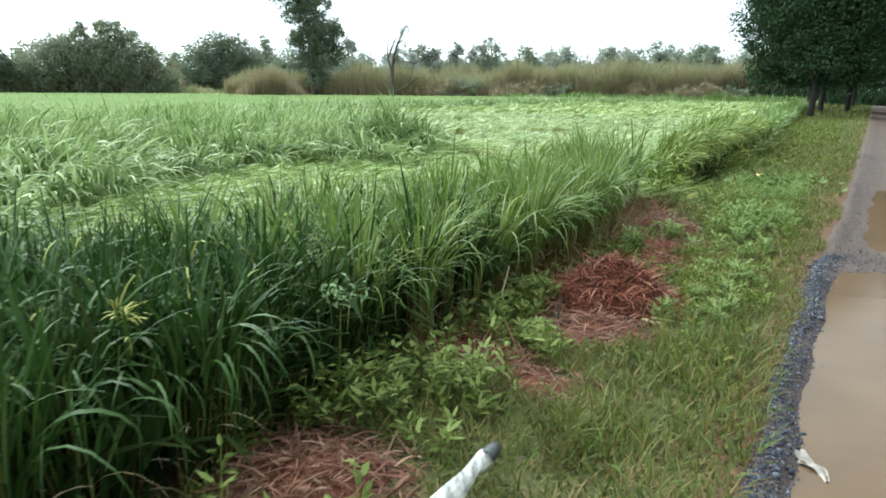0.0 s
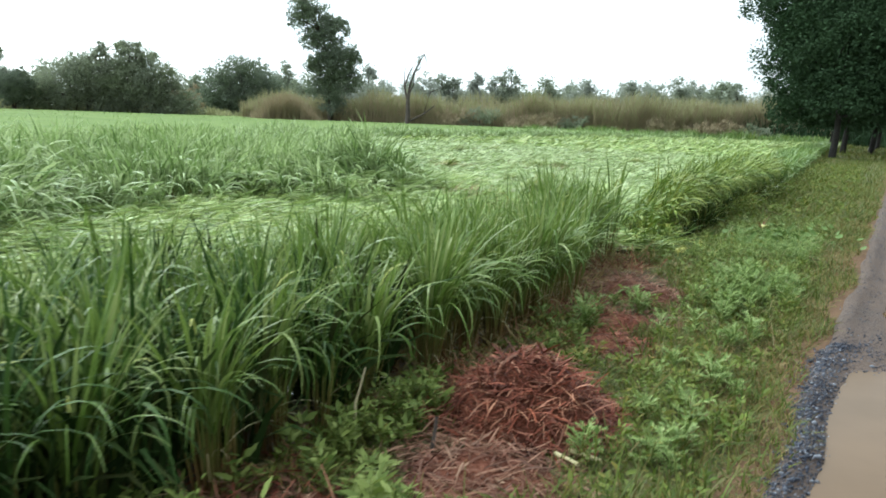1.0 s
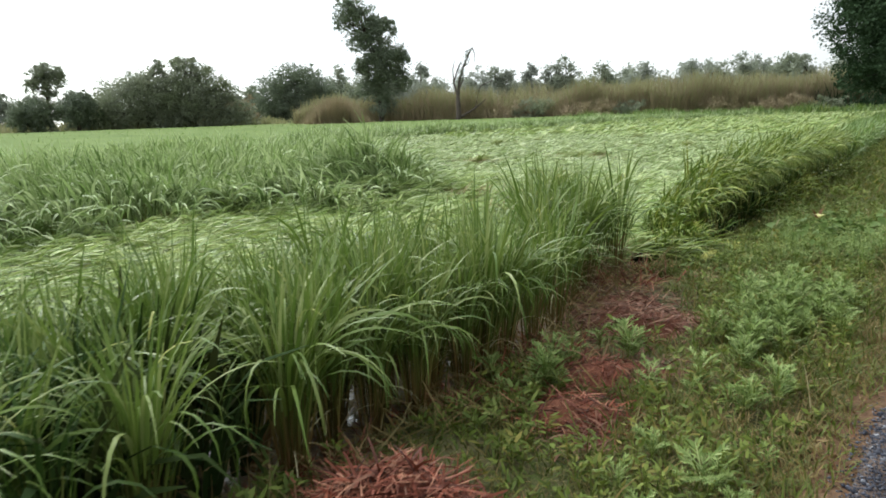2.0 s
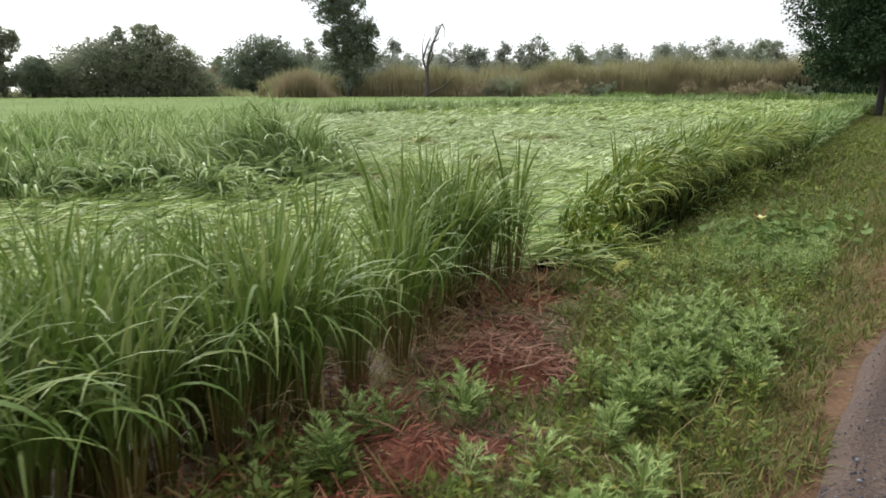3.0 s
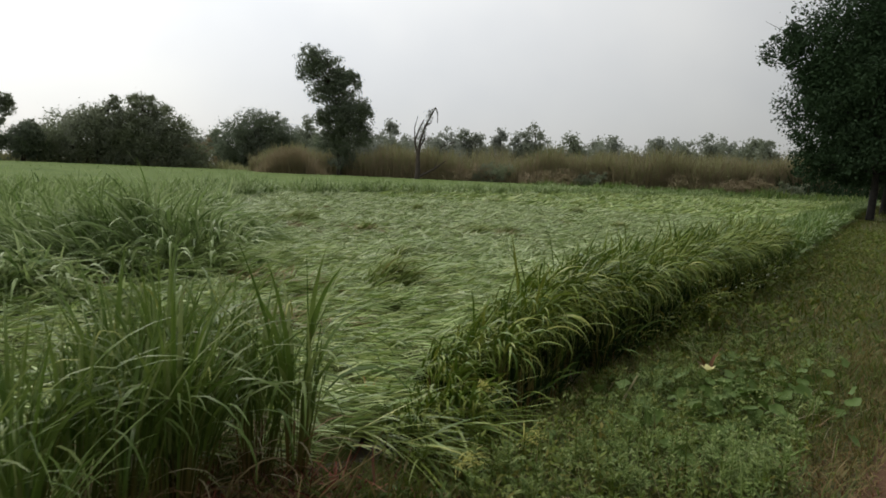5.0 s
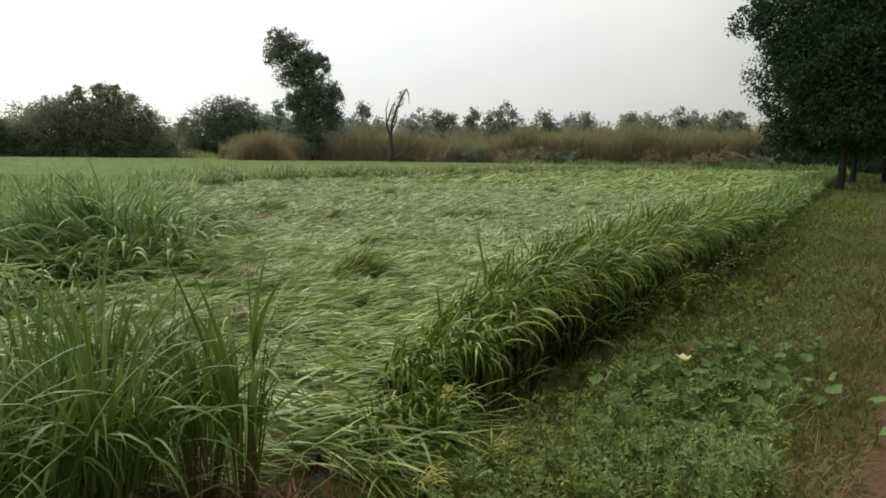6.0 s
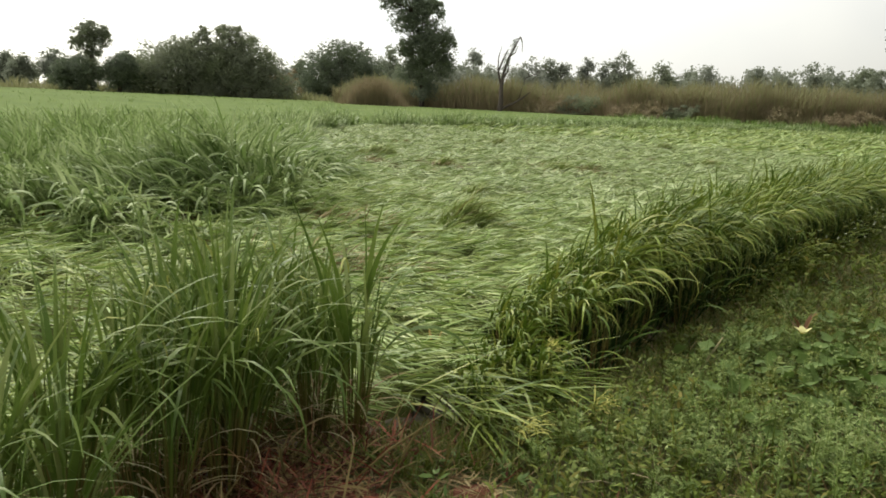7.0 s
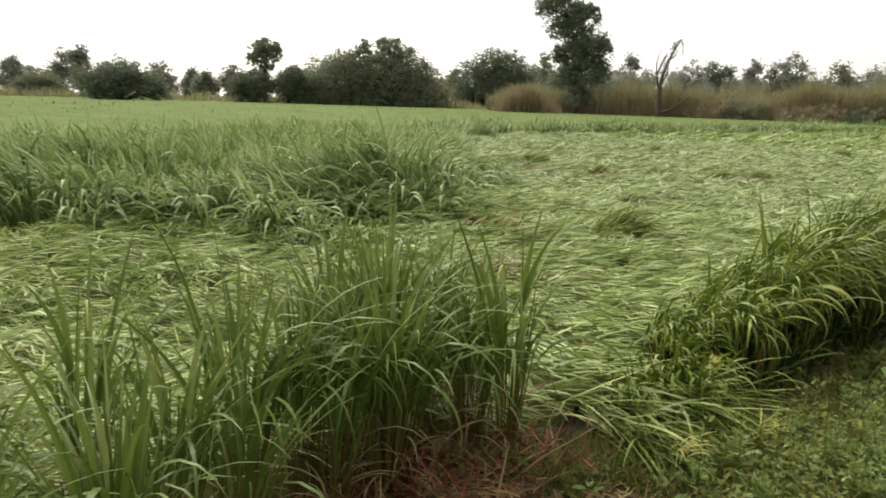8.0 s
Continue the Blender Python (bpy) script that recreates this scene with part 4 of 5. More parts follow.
def grass(label, n, x0, x1, y0, y1, length, width, mat, seed, segs=3, dens=-1.2, thin=0.0):
    r = np.random.default_rng(seed)
    x, y = zone(r, n, x0, x1, y0, y1)
    x = x + road_left(y) * np.clip((x + 2.0) / 2.0, 0, 1)
    k = (~bare(x, y)) & (x > edge(y) - 0.1) & (waves(x, y, seed + 1, 2.2) > dens) & (x < road_left(y) + np.where(y > 6.5, -0.06, 0.04) + 0.09 * waves(x, y, 3, 5))
    if thin:
        k &= r.random(n) < np.clip((road_left(y) - x) / thin, 0.12, 1)
    x, y = x[k], y[k]
    n = len(x)
    z = ground_height(x, y) - 0.01
    tallness = 1 + 0.45 * waves(x, y, seed + 2, 1.8)
    v, q = blade_arrays(r, np.stack([x, y, z], 1), r.uniform(0, 6.3, n), length * r.uniform(0.5, 1.4, n) * tallness, width * r.uniform(0.6, 1.4, n), r.uniform(0.1, 1.25, n), r.uniform(0.2, 1.4, n), segs, None, 0.0)
    stuff("grass", mesh_np("grass", v, q), mat, label, "grass")


grass("short green grass on the bank", 38000, -2.2, 0.05, -3.5, 8, 0.13, 0.011, M_GRASS, 81, 2, -0.8)
grass("green grass and herbs along the bank", 32000, -2.2, 0.05, 8, 17, 0.13, 0.011, M_GRASS, 84, 2, -0.85)
grass("yellowed grass at the track edge", 8000, -0.5, 0.1, 0, 8.5, 0.07, 0.008, M_DRYGRASS, 87, 2)
grass("brown dry grass and muddy stalks beside the track", 9000, -0.6, 0.16, 8.5, 18, 0.09, 0.01, M_DRYGRASS, 88, 2)
grass("rusty dead leaves and bare soil crumbs at the track edge", 9000, -0.42, 0.2, 6.5, 20, 0.05, 0.012, M_RUST, 97, 2, -0.4)
grass("rusty dead leaves at the track edge", 3500, -0.3, 0.1, 1, 6.5, 0.045, 0.01, M_RUST, 98, 2, 0.0)
grass("matted yellow-brown grass on the near bank", 9000, -1.3, 0.0, 0.5, 7, 0.1, 0.01, M_DRYGRASS, 94, 2, 0.1)
grass("green grass below the end of the rice ridge", 5000, -2.85, -1.7, 10.9, 12.3, 0.12, 0.012, M_GRASS, 135, 2, -1.2)
grass("lush tufts of taller grass on the near bank", 7000, -1.2, -0.15, 0.8, 6.5, 0.19, 0.011, M_GRASS, 137, 3, 0.25)
grass("dry stalks among the bank grass", 13000, -2.2, -0.2, 1, 17, 0.12, 0.007, M_DRYGRASS, 90, 2, -0.2)
grass("thin brown grass on the bank by the straw", 6500, -1.2, -0.15, 5.6, 10.2, 0.08, 0.009, M_DRYGRASS, 139, 2, -0.3)
grass("taller wispy grass on the bank", 3600, -2.2, -0.25, 4, 17, 0.24, 0.009, M_GRASS, 99, 3, -0.1)
grass("pale dry stems standing in the bank weeds", 700, -1.9, -0.25, 8, 17, 0.26, 0.006, M_DEADLEAF, 133, 3, -0.6)
grass("green grass of the bank beyond the weeds", 20000, -2.3, 0.1, 16.5, 32, 0.15, 0.014, M_GRASS, 141, 2, -0.9)
grass("dry tufts in the grass of the bank beyond the weeds", 5000, -2.2, 0.1, 16.5, 32, 0.13, 0.012, M_DRYGRASS, 143, 2, 0.0)
grass("far grass of the bank", 16000, -2.6, 0.1, 17, 60, 0.2, 0.022, M_GRASS, 93, 2)
grass("far grass under the roadside trees", 8000, -4.5, 0.2, 60, 130, 0.35, 0.06, M_GRASS, 96, 2)


def weeds(label, n, x0, x1, y0, y1, size, mat, seed, dens=-2.0, leaves=11, category="weeds", high=0.14):
    """Low herbs: short stems with pointed, lobed leaves all round."""
    r = np.random.default_rng(seed)
    x, y = zone(r, n, x0, x1, y0, y1)
    rim = np.minimum(np.minimum(x - x0, x1 - x) / 0.35, np.minimum(y - y0, y1 - y) / 0.8)
    k = (~bare(x, y)) & ((y < 12) | (y > 16) | (x > -1.75) | (r.random(n) < 0.25)) & (r.random(n) < np.clip(rim, 0.05, 1)) & (waves(x, y, seed + 1, 1.9) + r.normal(0, 0.25, n) > dens) & (x < road_left(y) - 0.1) & (x > edge(y) - 0.15)
    x, y = x[k], y[k]
    n = len(x)
    h = high * r.uniform(0.4, 1.3, n) * (1 + 0.5 * waves(x, y, seed + 2, 2.4))
    m = n * leaves
    b = np.repeat(np.stack([x, y, ground_height(x, y)], 1), leaves, 0)
    hh = np.repeat(h, leaves)
    az = r.uniform(0, 6.3, m)
    b = b + np.stack([np.cos(az) * 0.02, np.sin(az) * 0.02, hh * r.uniform(0.25, 1.0, m)], 1)
    le = size * r.uniform(0.5, 1.4, m)
    v1, q1 = blade_arrays(r, b, az, le, le * r.uniform(0.3, 0.55, m), r.uniform(0.7, 1.5, m), r.uniform(0.0, 0.6, m), 2, None, 0.005, 0.5, tip=0.05)
    s = np.stack([x, y, ground_height(x, y) - 0.01], 1)
    v2, q2 = blade_arrays(r, s, r.uniform(0, 6.3, n), h + 0.02, np.full(n, 0.006), r.uniform(0, 0.2, n), r.uniform(0, 0.2, n), 2, tip=0.6)
    stuff("weeds", mesh_np("weeds", *join((v1, q1), (v2, q2))), mat, label, category)


weeds("broad-leaved green weeds at the foot of the rice", 1100, -2.4, -1.2, 1.2, 6.4, 0.065, M_HERB, 101, -0.3, 15, "weeds", 0.22)
weeds("scattered green herbs on the bank", 1500, -2.25, -0.2, 4, 12.5, 0.05, M_WEED, 104, -0.15, 12)
weeds("leafy herbs on the bank by the straw", 230, -1.15, -0.2, 4.2, 8.6, 0.045, M_WEED, 122, 0.05, 14, "weeds", 0.15)
weeds("dull green leafy weeds beside the straw", 480, -1.5, -0.15, 8.6, 12.0, 0.04, M_WEED, 107, -0.3, 20, "weeds", 0.17)
weeds("fine feathery pale weeds on the open bank", 520, -1.7, -0.2, 11.4, 15.5, 0.024, M_LOBED, 128, -0.1, 40, "weeds", 0.26)
weeds("pale-topped leafy weeds on the open bank", 420, -1.9, -0.2, 11, 17, 0.036, M_HERB, 125, -0.1, 24, "weeds", 0.22)
weeds("small patch of green weeds between straw", 130, -2.1, -1.3, 6.9, 8.9, 0.06, M_HERB, 119, -0.5, 13, "weeds", 0.12)
weeds("low mixed weeds covering the bank", 1900, -2.2, -0.15, 10.5, 17.5, 0.04, M_WEED, 110, -0.3, 13, "weeds", 0.18)
weeds("dark low creeping weeds on the bank", 900, -2.2, -0.2, 10.5, 18, 0.05, M_VINE, 131, 0.1, 9, "weeds", 0.1)
weeds("taller weeds at the foot of the ridge", 420, -2.2, -1.55, 15.5, 24, 0.07, M_WEED, 113, -0.3, 20, "weeds", 0.42)
weeds("weeds along the far bank", 1200, -2.4, 0.1, 17, 45, 0.09, M_WEED, 116, -0.3, 11, "weeds", 0.22)


def lobed_weed(seed, tall):
    """An upright herb: a few stems with deeply lobed leaves all round."""
    r = np.random.default_rng(seed)
    ob = thing("leafy_weed", "light green weed with deeply lobed leaves on the bank", "weed", group="lobed weeds on the bank")
    n = 26
    az = r.uniform(0, 6.3, n)
    root = np.stack([np.cos(az) * 0.015, np.sin(az) * 0.015, tall * r.uniform(0.1, 0.85, n)], 1)
    ln = r.uniform(0.07, 0.14, n) * tall / 0.28
    lean = r.uniform(0.45, 1.0, n)
    runs = [blade_arrays(r, root, az, ln, np.full(n, 0.008), lean, np.full(n, 0.5), 3, tip=0.4, twist=0.1, roll=0.1)]
    for along in (0.35, 0.55, 0.75, 0.92):
        th = lean + 0.25 * along
        at = root + (ln * along)[:, None] * np.stack([np.sin(th) * np.cos(az), np.sin(th) * np.sin(az), np.cos(th)], 1)
        for turn in (-0.85, 0.0, 0.85) if along > 0.9 else (-0.9, 0.9):
            runs.append(blade_arrays(r, at, az + turn + r.normal(0, 0.15, n), ln * r.uniform(0.26, 0.44, n), ln * r.uniform(0.09, 0.15, n), lean + 0.25, r.uniform(0.1, 0.6, n), 2, tip=0.15, twist=0.25, roll=0.25))
    part("foliage", mesh_np("foliage", *join(*runs)), M_LOBED, ob)
    st = np.zeros((3, 3))
    part("stem", mesh_np("stem", *blade_arrays(r, st, r.uniform(0, 6.3, 3), np.full(3, tall * 0.9), np.full(3, 0.009), np.full(3, 0.1), np.full(3, 0.1), 2, tip=0.6)), M_WEED, ob)
    return ob


r = np.random.default_rng(741)
weed_models = [lobed_weed(750 + i, 0.28) for i in range(6)]
spots = []
while len(spots) < 370:
    k = len(spots)
    if k < 150:
        wx, wy = r.normal(-0.72, 0.25), r.normal(10.0, 0.48)
    elif k < 166:
        wx, wy = r.normal(-1.7, 0.2), r.normal(8.1, 0.4)
    elif k < 215:
        wx, wy = r.uniform(-0.95, -0.35), r.uniform(5.4, 12.6)
    else:
        wx, wy = r.uniform(-1.75, -0.25), r.uniform(11.5, 17)
    if wx > -0.2:
        continue
    if bare(np.array([wx]), np.array([wy]))[0] or waves(np.array([wx]), np.array([wy]), 742, 1.6)[0] < -0.35:
        continue
    spots.append((wx, wy))
for i, (wx, wy) in enumerate(spots):
    s_ = r.uniform(0.4, 0.95) * (1.0 if i < 190 or i > 345 else 0.7)
    m = pose(wx, wy, float(ground_height(wx, wy)) - 0.01, r.normal(0, 5), r.normal(0, 5), r.uniform(0, 360))
    if i < 6:
        weed_models[i].matrix_basis = m @ Matrix.Scale(s_, 4)
    else:
        copy_thing(weed_models[i % 6], m).scale = (s_, s_, s_)


def disc_leaf(r, size):
    """Rounded, lobed vine leaf, cupped, on a short stalk; centre at the origin."""
    k = 9
    ang = np.arange(k) * 2 * math.pi / k + 0.2
    rad = size * (0.9 + 0.12 * np.cos(5 * ang)) * np.where(np.arange(k) == 0, 0.45, 1)
    ring = np.stack([np.cos(ang) * rad, np.sin(ang) * rad, 0.12 * size + 0.05 * size * np.cos(3 * ang)], 1)
    mid = ring * (0.5, 0.5, 0.2)
    v = np.concatenate([mid, ring, [(0, 0, -0.02 * size)]])
    j = np.arange(k)
    q = np.stack([j, k + j, k + (j + 1) % k, (j + 1) % k], 1)
    t = np.stack([j, (j + 1) % k, np.full(k, 2 * k)], 1)
    return v, q, t


r = np.random.default_rng(131)
leaf_meshes = []
for i in range(5):
    v, q, t = disc_leaf(r, 1.0)
    lm = mesh_np("leaf", v, q, t, True)
    lm.materials.append(M_VINE)
    leaf_meshes.append(lm)
vine = thing("pumpkin_vine", "creeping pumpkin vine with large round leaves on the bank", "vine", (-0.95, 14.5, 0.0))
paths = []
for i in range(5):
    a = r.uniform(0, 6.3)
    pts = [(0.15 * math.cos(a), 0.2 * math.sin(a), 0.03)]
    for k in range(7):
        a += r.normal(0, 0.5)
        pts.append((pts[-1][0] + 0.13 * math.cos(a), pts[-1][1] + 0.2 * math.sin(a), 0.03 + 0.02 * r.random()))
    paths.append(tube_arrays(pts, [0.008] * len(pts), 5))
part("stem", mesh_np("stem", *join(*paths), smooth=True), M_VINE, vine)
for i in range(210):
    lf = new("leaf", leaf_meshes[i % 5])
    lf.parent = vine
    s = r.uniform(0.035, 0.08)
    lf.matrix_basis = pose(r.normal(0.05, 0.36), r.normal(0, 0.75), r.uniform(0.06, 0.2), r.normal(0, 26), r.normal(0, 26), r.uniform(0, 360)) @ Matrix.Scale(s, 4)
petals = []
for k in range(6):
    v, q = blade_arrays(r, np.array([(-0.2, 0.12, 0.2)]), np.array([k * 1.05]), np.array([0.085]), np.array([0.07]), np.array([0.8]), np.array([0.6]), 4, tip=0.3, twist=0.1)
    petals.append((v, q))
part("flower", mesh_np("flower", *join(*petals)), M_PETAL, vine, "pale yellow open flower")

dry = thing("dried_leaf", "rust-brown curled dry leaf standing in the vine", "dry leaf", (-1.2, 14.85, 0.08))
v, q = blade_arrays(r, np.zeros((5, 3)), np.array([0.3, 1.5, 2.9, 4.0, 5.2]), np.array([0.3, 0.26, 0.2, 0.24, 0.18]), np.full(5, 0.045), np.array([0.1, 0.3, 0.25, 0.2, 0.4]), np.array([0.5, 0.9, 1.2, 0.7, 1.0]), 5, tip=0.1)
part("blade", mesh_np("blade", v, q), M_RUST, dry)
dry2 = copy_thing(dry, pose(-1.2, 11.5, 0.0, 0, 0, 70))
dry2.scale = (0.6, 0.6, 0.45)
tagged(dry2, "rust-brown dry weed among the green herbs")


fork = thing("dried_leaf", "forked orange-tan dry leaf upright in the flattened rice", "dry leaf", (-3.1, 12.5, 0.05))
part("blade", mesh_np("blade", *blade_arrays(r, np.zeros((3, 3)), np.array([0.6, 2.6, 3.9]), np.array([0.22, 0.2, 0.14]), np.full(3, 0.026), np.array([0.25, 0.35, 0.7]), np.array([0.2, 0.5, 0.8]), 4, tip=0.1)), M_ORANGE, fork)


# nodding heads in the spilled rice
for hx, hy, hz, hs in ((-1.87, 11.8, 0.1, 1.0), (-1.74, 12.35, 0.1, 0.9), (-2.45, 12.15, 0.12, 0.5), (-2.2, 12.6, 0.3, 0.5), (-2.54, 1.98, 0.74, 0.8)):
    r = np.random.default_rng(int(hy * 100))
    head = thing("grain_cluster", "yellow ripening rice grains among bent leaves", "rice grains", (hx, hy, hz), "ripening rice heads")
    n = 26
    v, q = blade_arrays(r, r.normal(0, 0.02, (n, 3)), r.normal(0.2, 0.9, n), r.uniform(0.09, 0.2, n) * hs, np.full(n, 0.011), r.uniform(0.4, 1.3, n), r.uniform(0.5, 1.5, n), 4, tip=0.4)
    tagged(part("grain_spray", mesh_np("grain_spray", v, q), M_GRAIN, head), "ripening yellow grains", kind="stuff")

# white florets on the taller weeds by the ridge
r = np.random.default_rng(161)
n = 90
x, y = r.normal(-1.85, 0.2, n), r.uniform(17.5, 24, n)
v, q = blade_arrays(r, np.stack([x, y, r.uniform(0.22, 0.55, n)], 1), r.uniform(0, 6.3, n), r.uniform(0.02, 0.045, n), r.uniform(0.015, 0.03, n), r.uniform(0.2, 1.5, n), r.uniform(0, 0.9, n), 2, tip=0.4)
stuff("florets", mesh_np("florets", v, q), M_WHITEFLOWER, "small whitish florets on weeds by the ridge", "flowers")

# ---- straw ----
def straw_heap(label, cx, cy, rad, high, n, seed, strands=None):
    r = np.random.default_rng(seed)
    ob = thing("straw_heap", label, "straw heap", (cx, cy, 0.0), "rotting straw on the bank")

    def dome(x, y):
        d = np.sqrt(x * x + y * y) / rad
        return -0.04 + (high + 0.04) * np.clip(1 - d * d, 0, 1) * (1 + 0.3 * waves(x, y, seed + 3, 6)) + 0.02 * waves(x + cx, y + cy, seed, 9) * (d < 1)

    lin = np.linspace(-rad * 1.02, rad * 1.02, 26)
    v, q = grid_arrays(lin, lin, dome)
    part("core", mesh_np("core", v, q, smooth=True), M_STRAWBED, ob, "dark decaying straw core")
    a, d = r.uniform(0, 6.3, n), rad * 1.15 * np.sqrt(r.random(n))
    x, y = np.cos(a) * d, np.sin(a) * d
    z = np.maximum(dome(x, y), 0.0) + r.uniform(0.0, 0.03, n)
    v, q = blade_arrays(r, np.stack([x, y, z], 1), r.uniform(0, 6.3, n), r.uniform(0.05, 0.2, n), r.uniform(0.005, 0.016, n), r.normal(1.4, 0.3 if high > 0.2 else 0.22, n), r.normal(0.55, 0.45, n), 4, None, 0.004, 1.2, tip=0.5)
    part("straw_litter", mesh_np("straw_litter", v, q), strands or M_STRAW, ob, "reddish-brown wet straw strands")
    return ob


straw_heap("heap of reddish-brown rotting straw on the bank", -1.42, 5.82, 0.5, 0.31, 4600, 141)
straw_heap("flat scatter of reddish straw before the heap", -1.3, 4.95, 0.5, 0.05, 1500, 142, M_CHAFF)
straw_heap("flattened patch of reddish wet straw", -1.8, 2.35, 0.42, 0.06, 1300, 143, M_CHAFF)
straw_heap("low heap of reddish-brown straw by the rice", -1.75, 9.35, 0.5, 0.12, 1600, 144, M_CHAFF)
straw_heap("thin reddish straw spread at the rice foot", -2.02, 10.05, 0.42, 0.04, 800, 147, M_CHAFF)
straw_heap("thin reddish straw spread at the rice foot", -2.08, 10.75, 0.34, 0.04, 380, 148, M_WITHER)
straw_heap("thin decayed straw on the open bank", -1.3, 8.4, 0.24, 0.03, 240, 154, M_CHAFF)
straw_heap("thin decayed straw on the open bank", -1.25, 7.2, 0.2, 0.02, 150, 155, M_CHAFF)
straw_heap("narrow spread of decayed straw by the rice", -1.4, 7.5, 0.32, 0.05, 500, 145)
straw_heap("thin brown litter between the weeds", -1.3, 3.85, 0.3, 0.03, 300, 153, M_CHAFF)
straw_heap("thin brown litter between the weeds", -1.78, 4.05, 0.42, 0.03, 600, 149, M_CHAFF)
straw_heap("thin decayed straw among the weeds", -1.75, 11.2, 0.26, 0.03, 250, 150, M_WITHER)
straw_heap("small tuft of dry straw on the bank", -1.55, 8.1, 0.28, 0.08, 350, 146)


r = np.random.default_rng(151)
n = 6500
y = np.where(r.random(n) < 0.55, r.uniform(3.6, 11.6, n), r.uniform(8.3, 11.5, n))
x = edge(y) + np.where(y > 8.8, r.normal(0.0, 0.32, n), r.normal(0.2, 0.22, n))
k = waves(x, y, 152, 2.0) > -0.35
x, y = x[k], y[k]
n = len(x)
v, q = blade_arrays(r, np.stack([x, y, np.maximum(ground_height(x, y), -0.1) + r.uniform(0.005, 0.03, n)], 1), r.uniform(0, 6.3, n), r.uniform(0.08, 0.26, n), r.uniform(0.006, 0.014, n), r.normal(1.35, 0.35, n), r.normal(0.2, 0.3, n), 3, None, None, 1.2, tip=0.5)
stuff("stubble", mesh_np("stubble", v, q), M_STRAW, "reddish-brown rotting stems and stubble at the rice foot", "stubble")


n = 2600
y = r.uniform(5.5, 11.5, n)
x = edge(y) + r.normal(-0.1, 0.35, n)
v, q = blade_arrays(r, np.stack([x, y, np.maximum(ground_height(x, y), -0.11) + r.uniform(0.005, 0.04, n)], 1), r.uniform(0, 6.3, n), r.uniform(0.1, 0.35, n), r.uniform(0.006, 0.016, n), r.normal(1.3, 0.35, n), r.normal(0.2, 0.3, n), 3, None, None, 1.2, tip=0.4)
stuff("stubble", mesh_np("stubble", v, q), M_DRYGRASS, "pale dead rice leaves lying between the plants", "stubble")


def stick(label, pts, radii, mat, category="stick"):
    pts = [Vector(p) for p in pts]
    o = pts[0]
    ob = thing("dry_stalk", label, category, o)
    v, q = tube_arrays([p - o for p in pts], radii, 6)
    part("stalk", mesh_np("stalk", v, q, smooth=True), mat, ob)
    return ob


stick("pale dry stalk standing before the rice", [(-2.0, 4.9, -0.02), (-2.02, 4.92, 0.22), (-1.98, 4.95, 0.42)], [0.008, 0.007, 0.004], M_PALE)
stick("short pale cane stub lying by the straw", [(-1.05, 5.35, 0.03), (-0.9, 5.28, 0.035)], [0.014, 0.013], M_PALE)
stick("short pale cane stub lying by the straw", [(-1.0, 5.42, 0.035), (-0.82, 5.4, 0.03)], [0.012, 0.012], M_PALE)
stick("dark broken stick poking from the straw", [(-1.62, 5.05, -0.02), (-1.6, 5.06, 0.2)], [0.012, 0.008], M_SNAG)
stick("pale leaning dry stalk above the weeds", [(-1.62, 13.75, 0.0), (-1.5, 13.8, 0.27)], [0.012, 0.006], M_PALE)
stick("bent dry brown stalk beside the rice", [(-2.2, 11.1, -0.02), (-2.1, 11.15, 0.22), (-2.02, 11.25, 0.42)], [0.007, 0.006, 0.003], M_DRYGRASS)
stick("bent dry brown stalk beside the rice", [(-2.3, 10.9, -0.02), (-2.12, 11.0, 0.2), (-2.05, 11.3, 0.3)], [0.006, 0.005, 0.003], M_DRYGRASS)

# ---- litter ----
bag = thing("plastic_sleeve", "crumpled white plastic sleeve with a dark tip, lying in grass", "litter", (-1.1, 2.0, 0.0))
pts = [(-0.02, -0.45, 0.05), (-0.01, -0.25, 0.07), (0.0, 0.0, 0.09), (0.0, 0.25, 0.12), (0.01, 0.5, 0.15), (0.02, 0.62, 0.16)]
v, q = tube_arrays(pts, [0.07, 0.072, 0.064, 0.052, 0.038, 0.033], 12)
v = v + 0.015 * np.stack([np.sin(v[:, 1] * 31 + v[:, 2] * 60), np.zeros(len(v)), np.cos(v[:, 1] * 23 + v[:, 0] * 70) + 0.6 * np.sin(v[:, 0] * 150)], 1)
part("sleeve", mesh_np("sleeve", v, q, smooth=True), M_PLASTIC, bag)
v, q = tube_arrays([(0.02, 0.6, 0.158), (0.022, 0.66, 0.163), (0.024, 0.7, 0.165), (0.024, 0.701, 0.165)], [0.035, 0.037, 0.03, 0.002], 12)
part("tip", mesh_np("tip", v, q, smooth=True), M_BLACK, bag, "dark open end of the sleeve")

scrap = thing("plastic_scrap", "torn whitish plastic film floating in the muddy puddle", "litter", (0.17, 3.62, -0.035))
v, q = grid_arrays(np.linspace(-0.15, 0.15, 16), np.linspace(-0.05, 0.05, 8), lambda x, y: 0.006 + 0.006 * np.sin(x * 40) + 0.005 * np.sin(y * 90 + x * 20))
v[:, 1] *= np.interp(v[:, 0], (-0.15, -0.05, 0.15), (0.5, 1.0, 0.25))
v[:, 1] += 0.012 * np.sin(v[:, 0] * 30)
ca_, sa_ = math.cos(-1.0), math.sin(-1.0)
v = np.stack([v[:, 0] * ca_ - v[:, 1] * sa_, v[:, 0] * sa_ + v[:, 1] * ca_, v[:, 2]], 1)
part("film", mesh_np("film", v, q, smooth=True), M_FILM, scrap)

# flowering sedge among the front rice
r = np.random.default_rng(721)
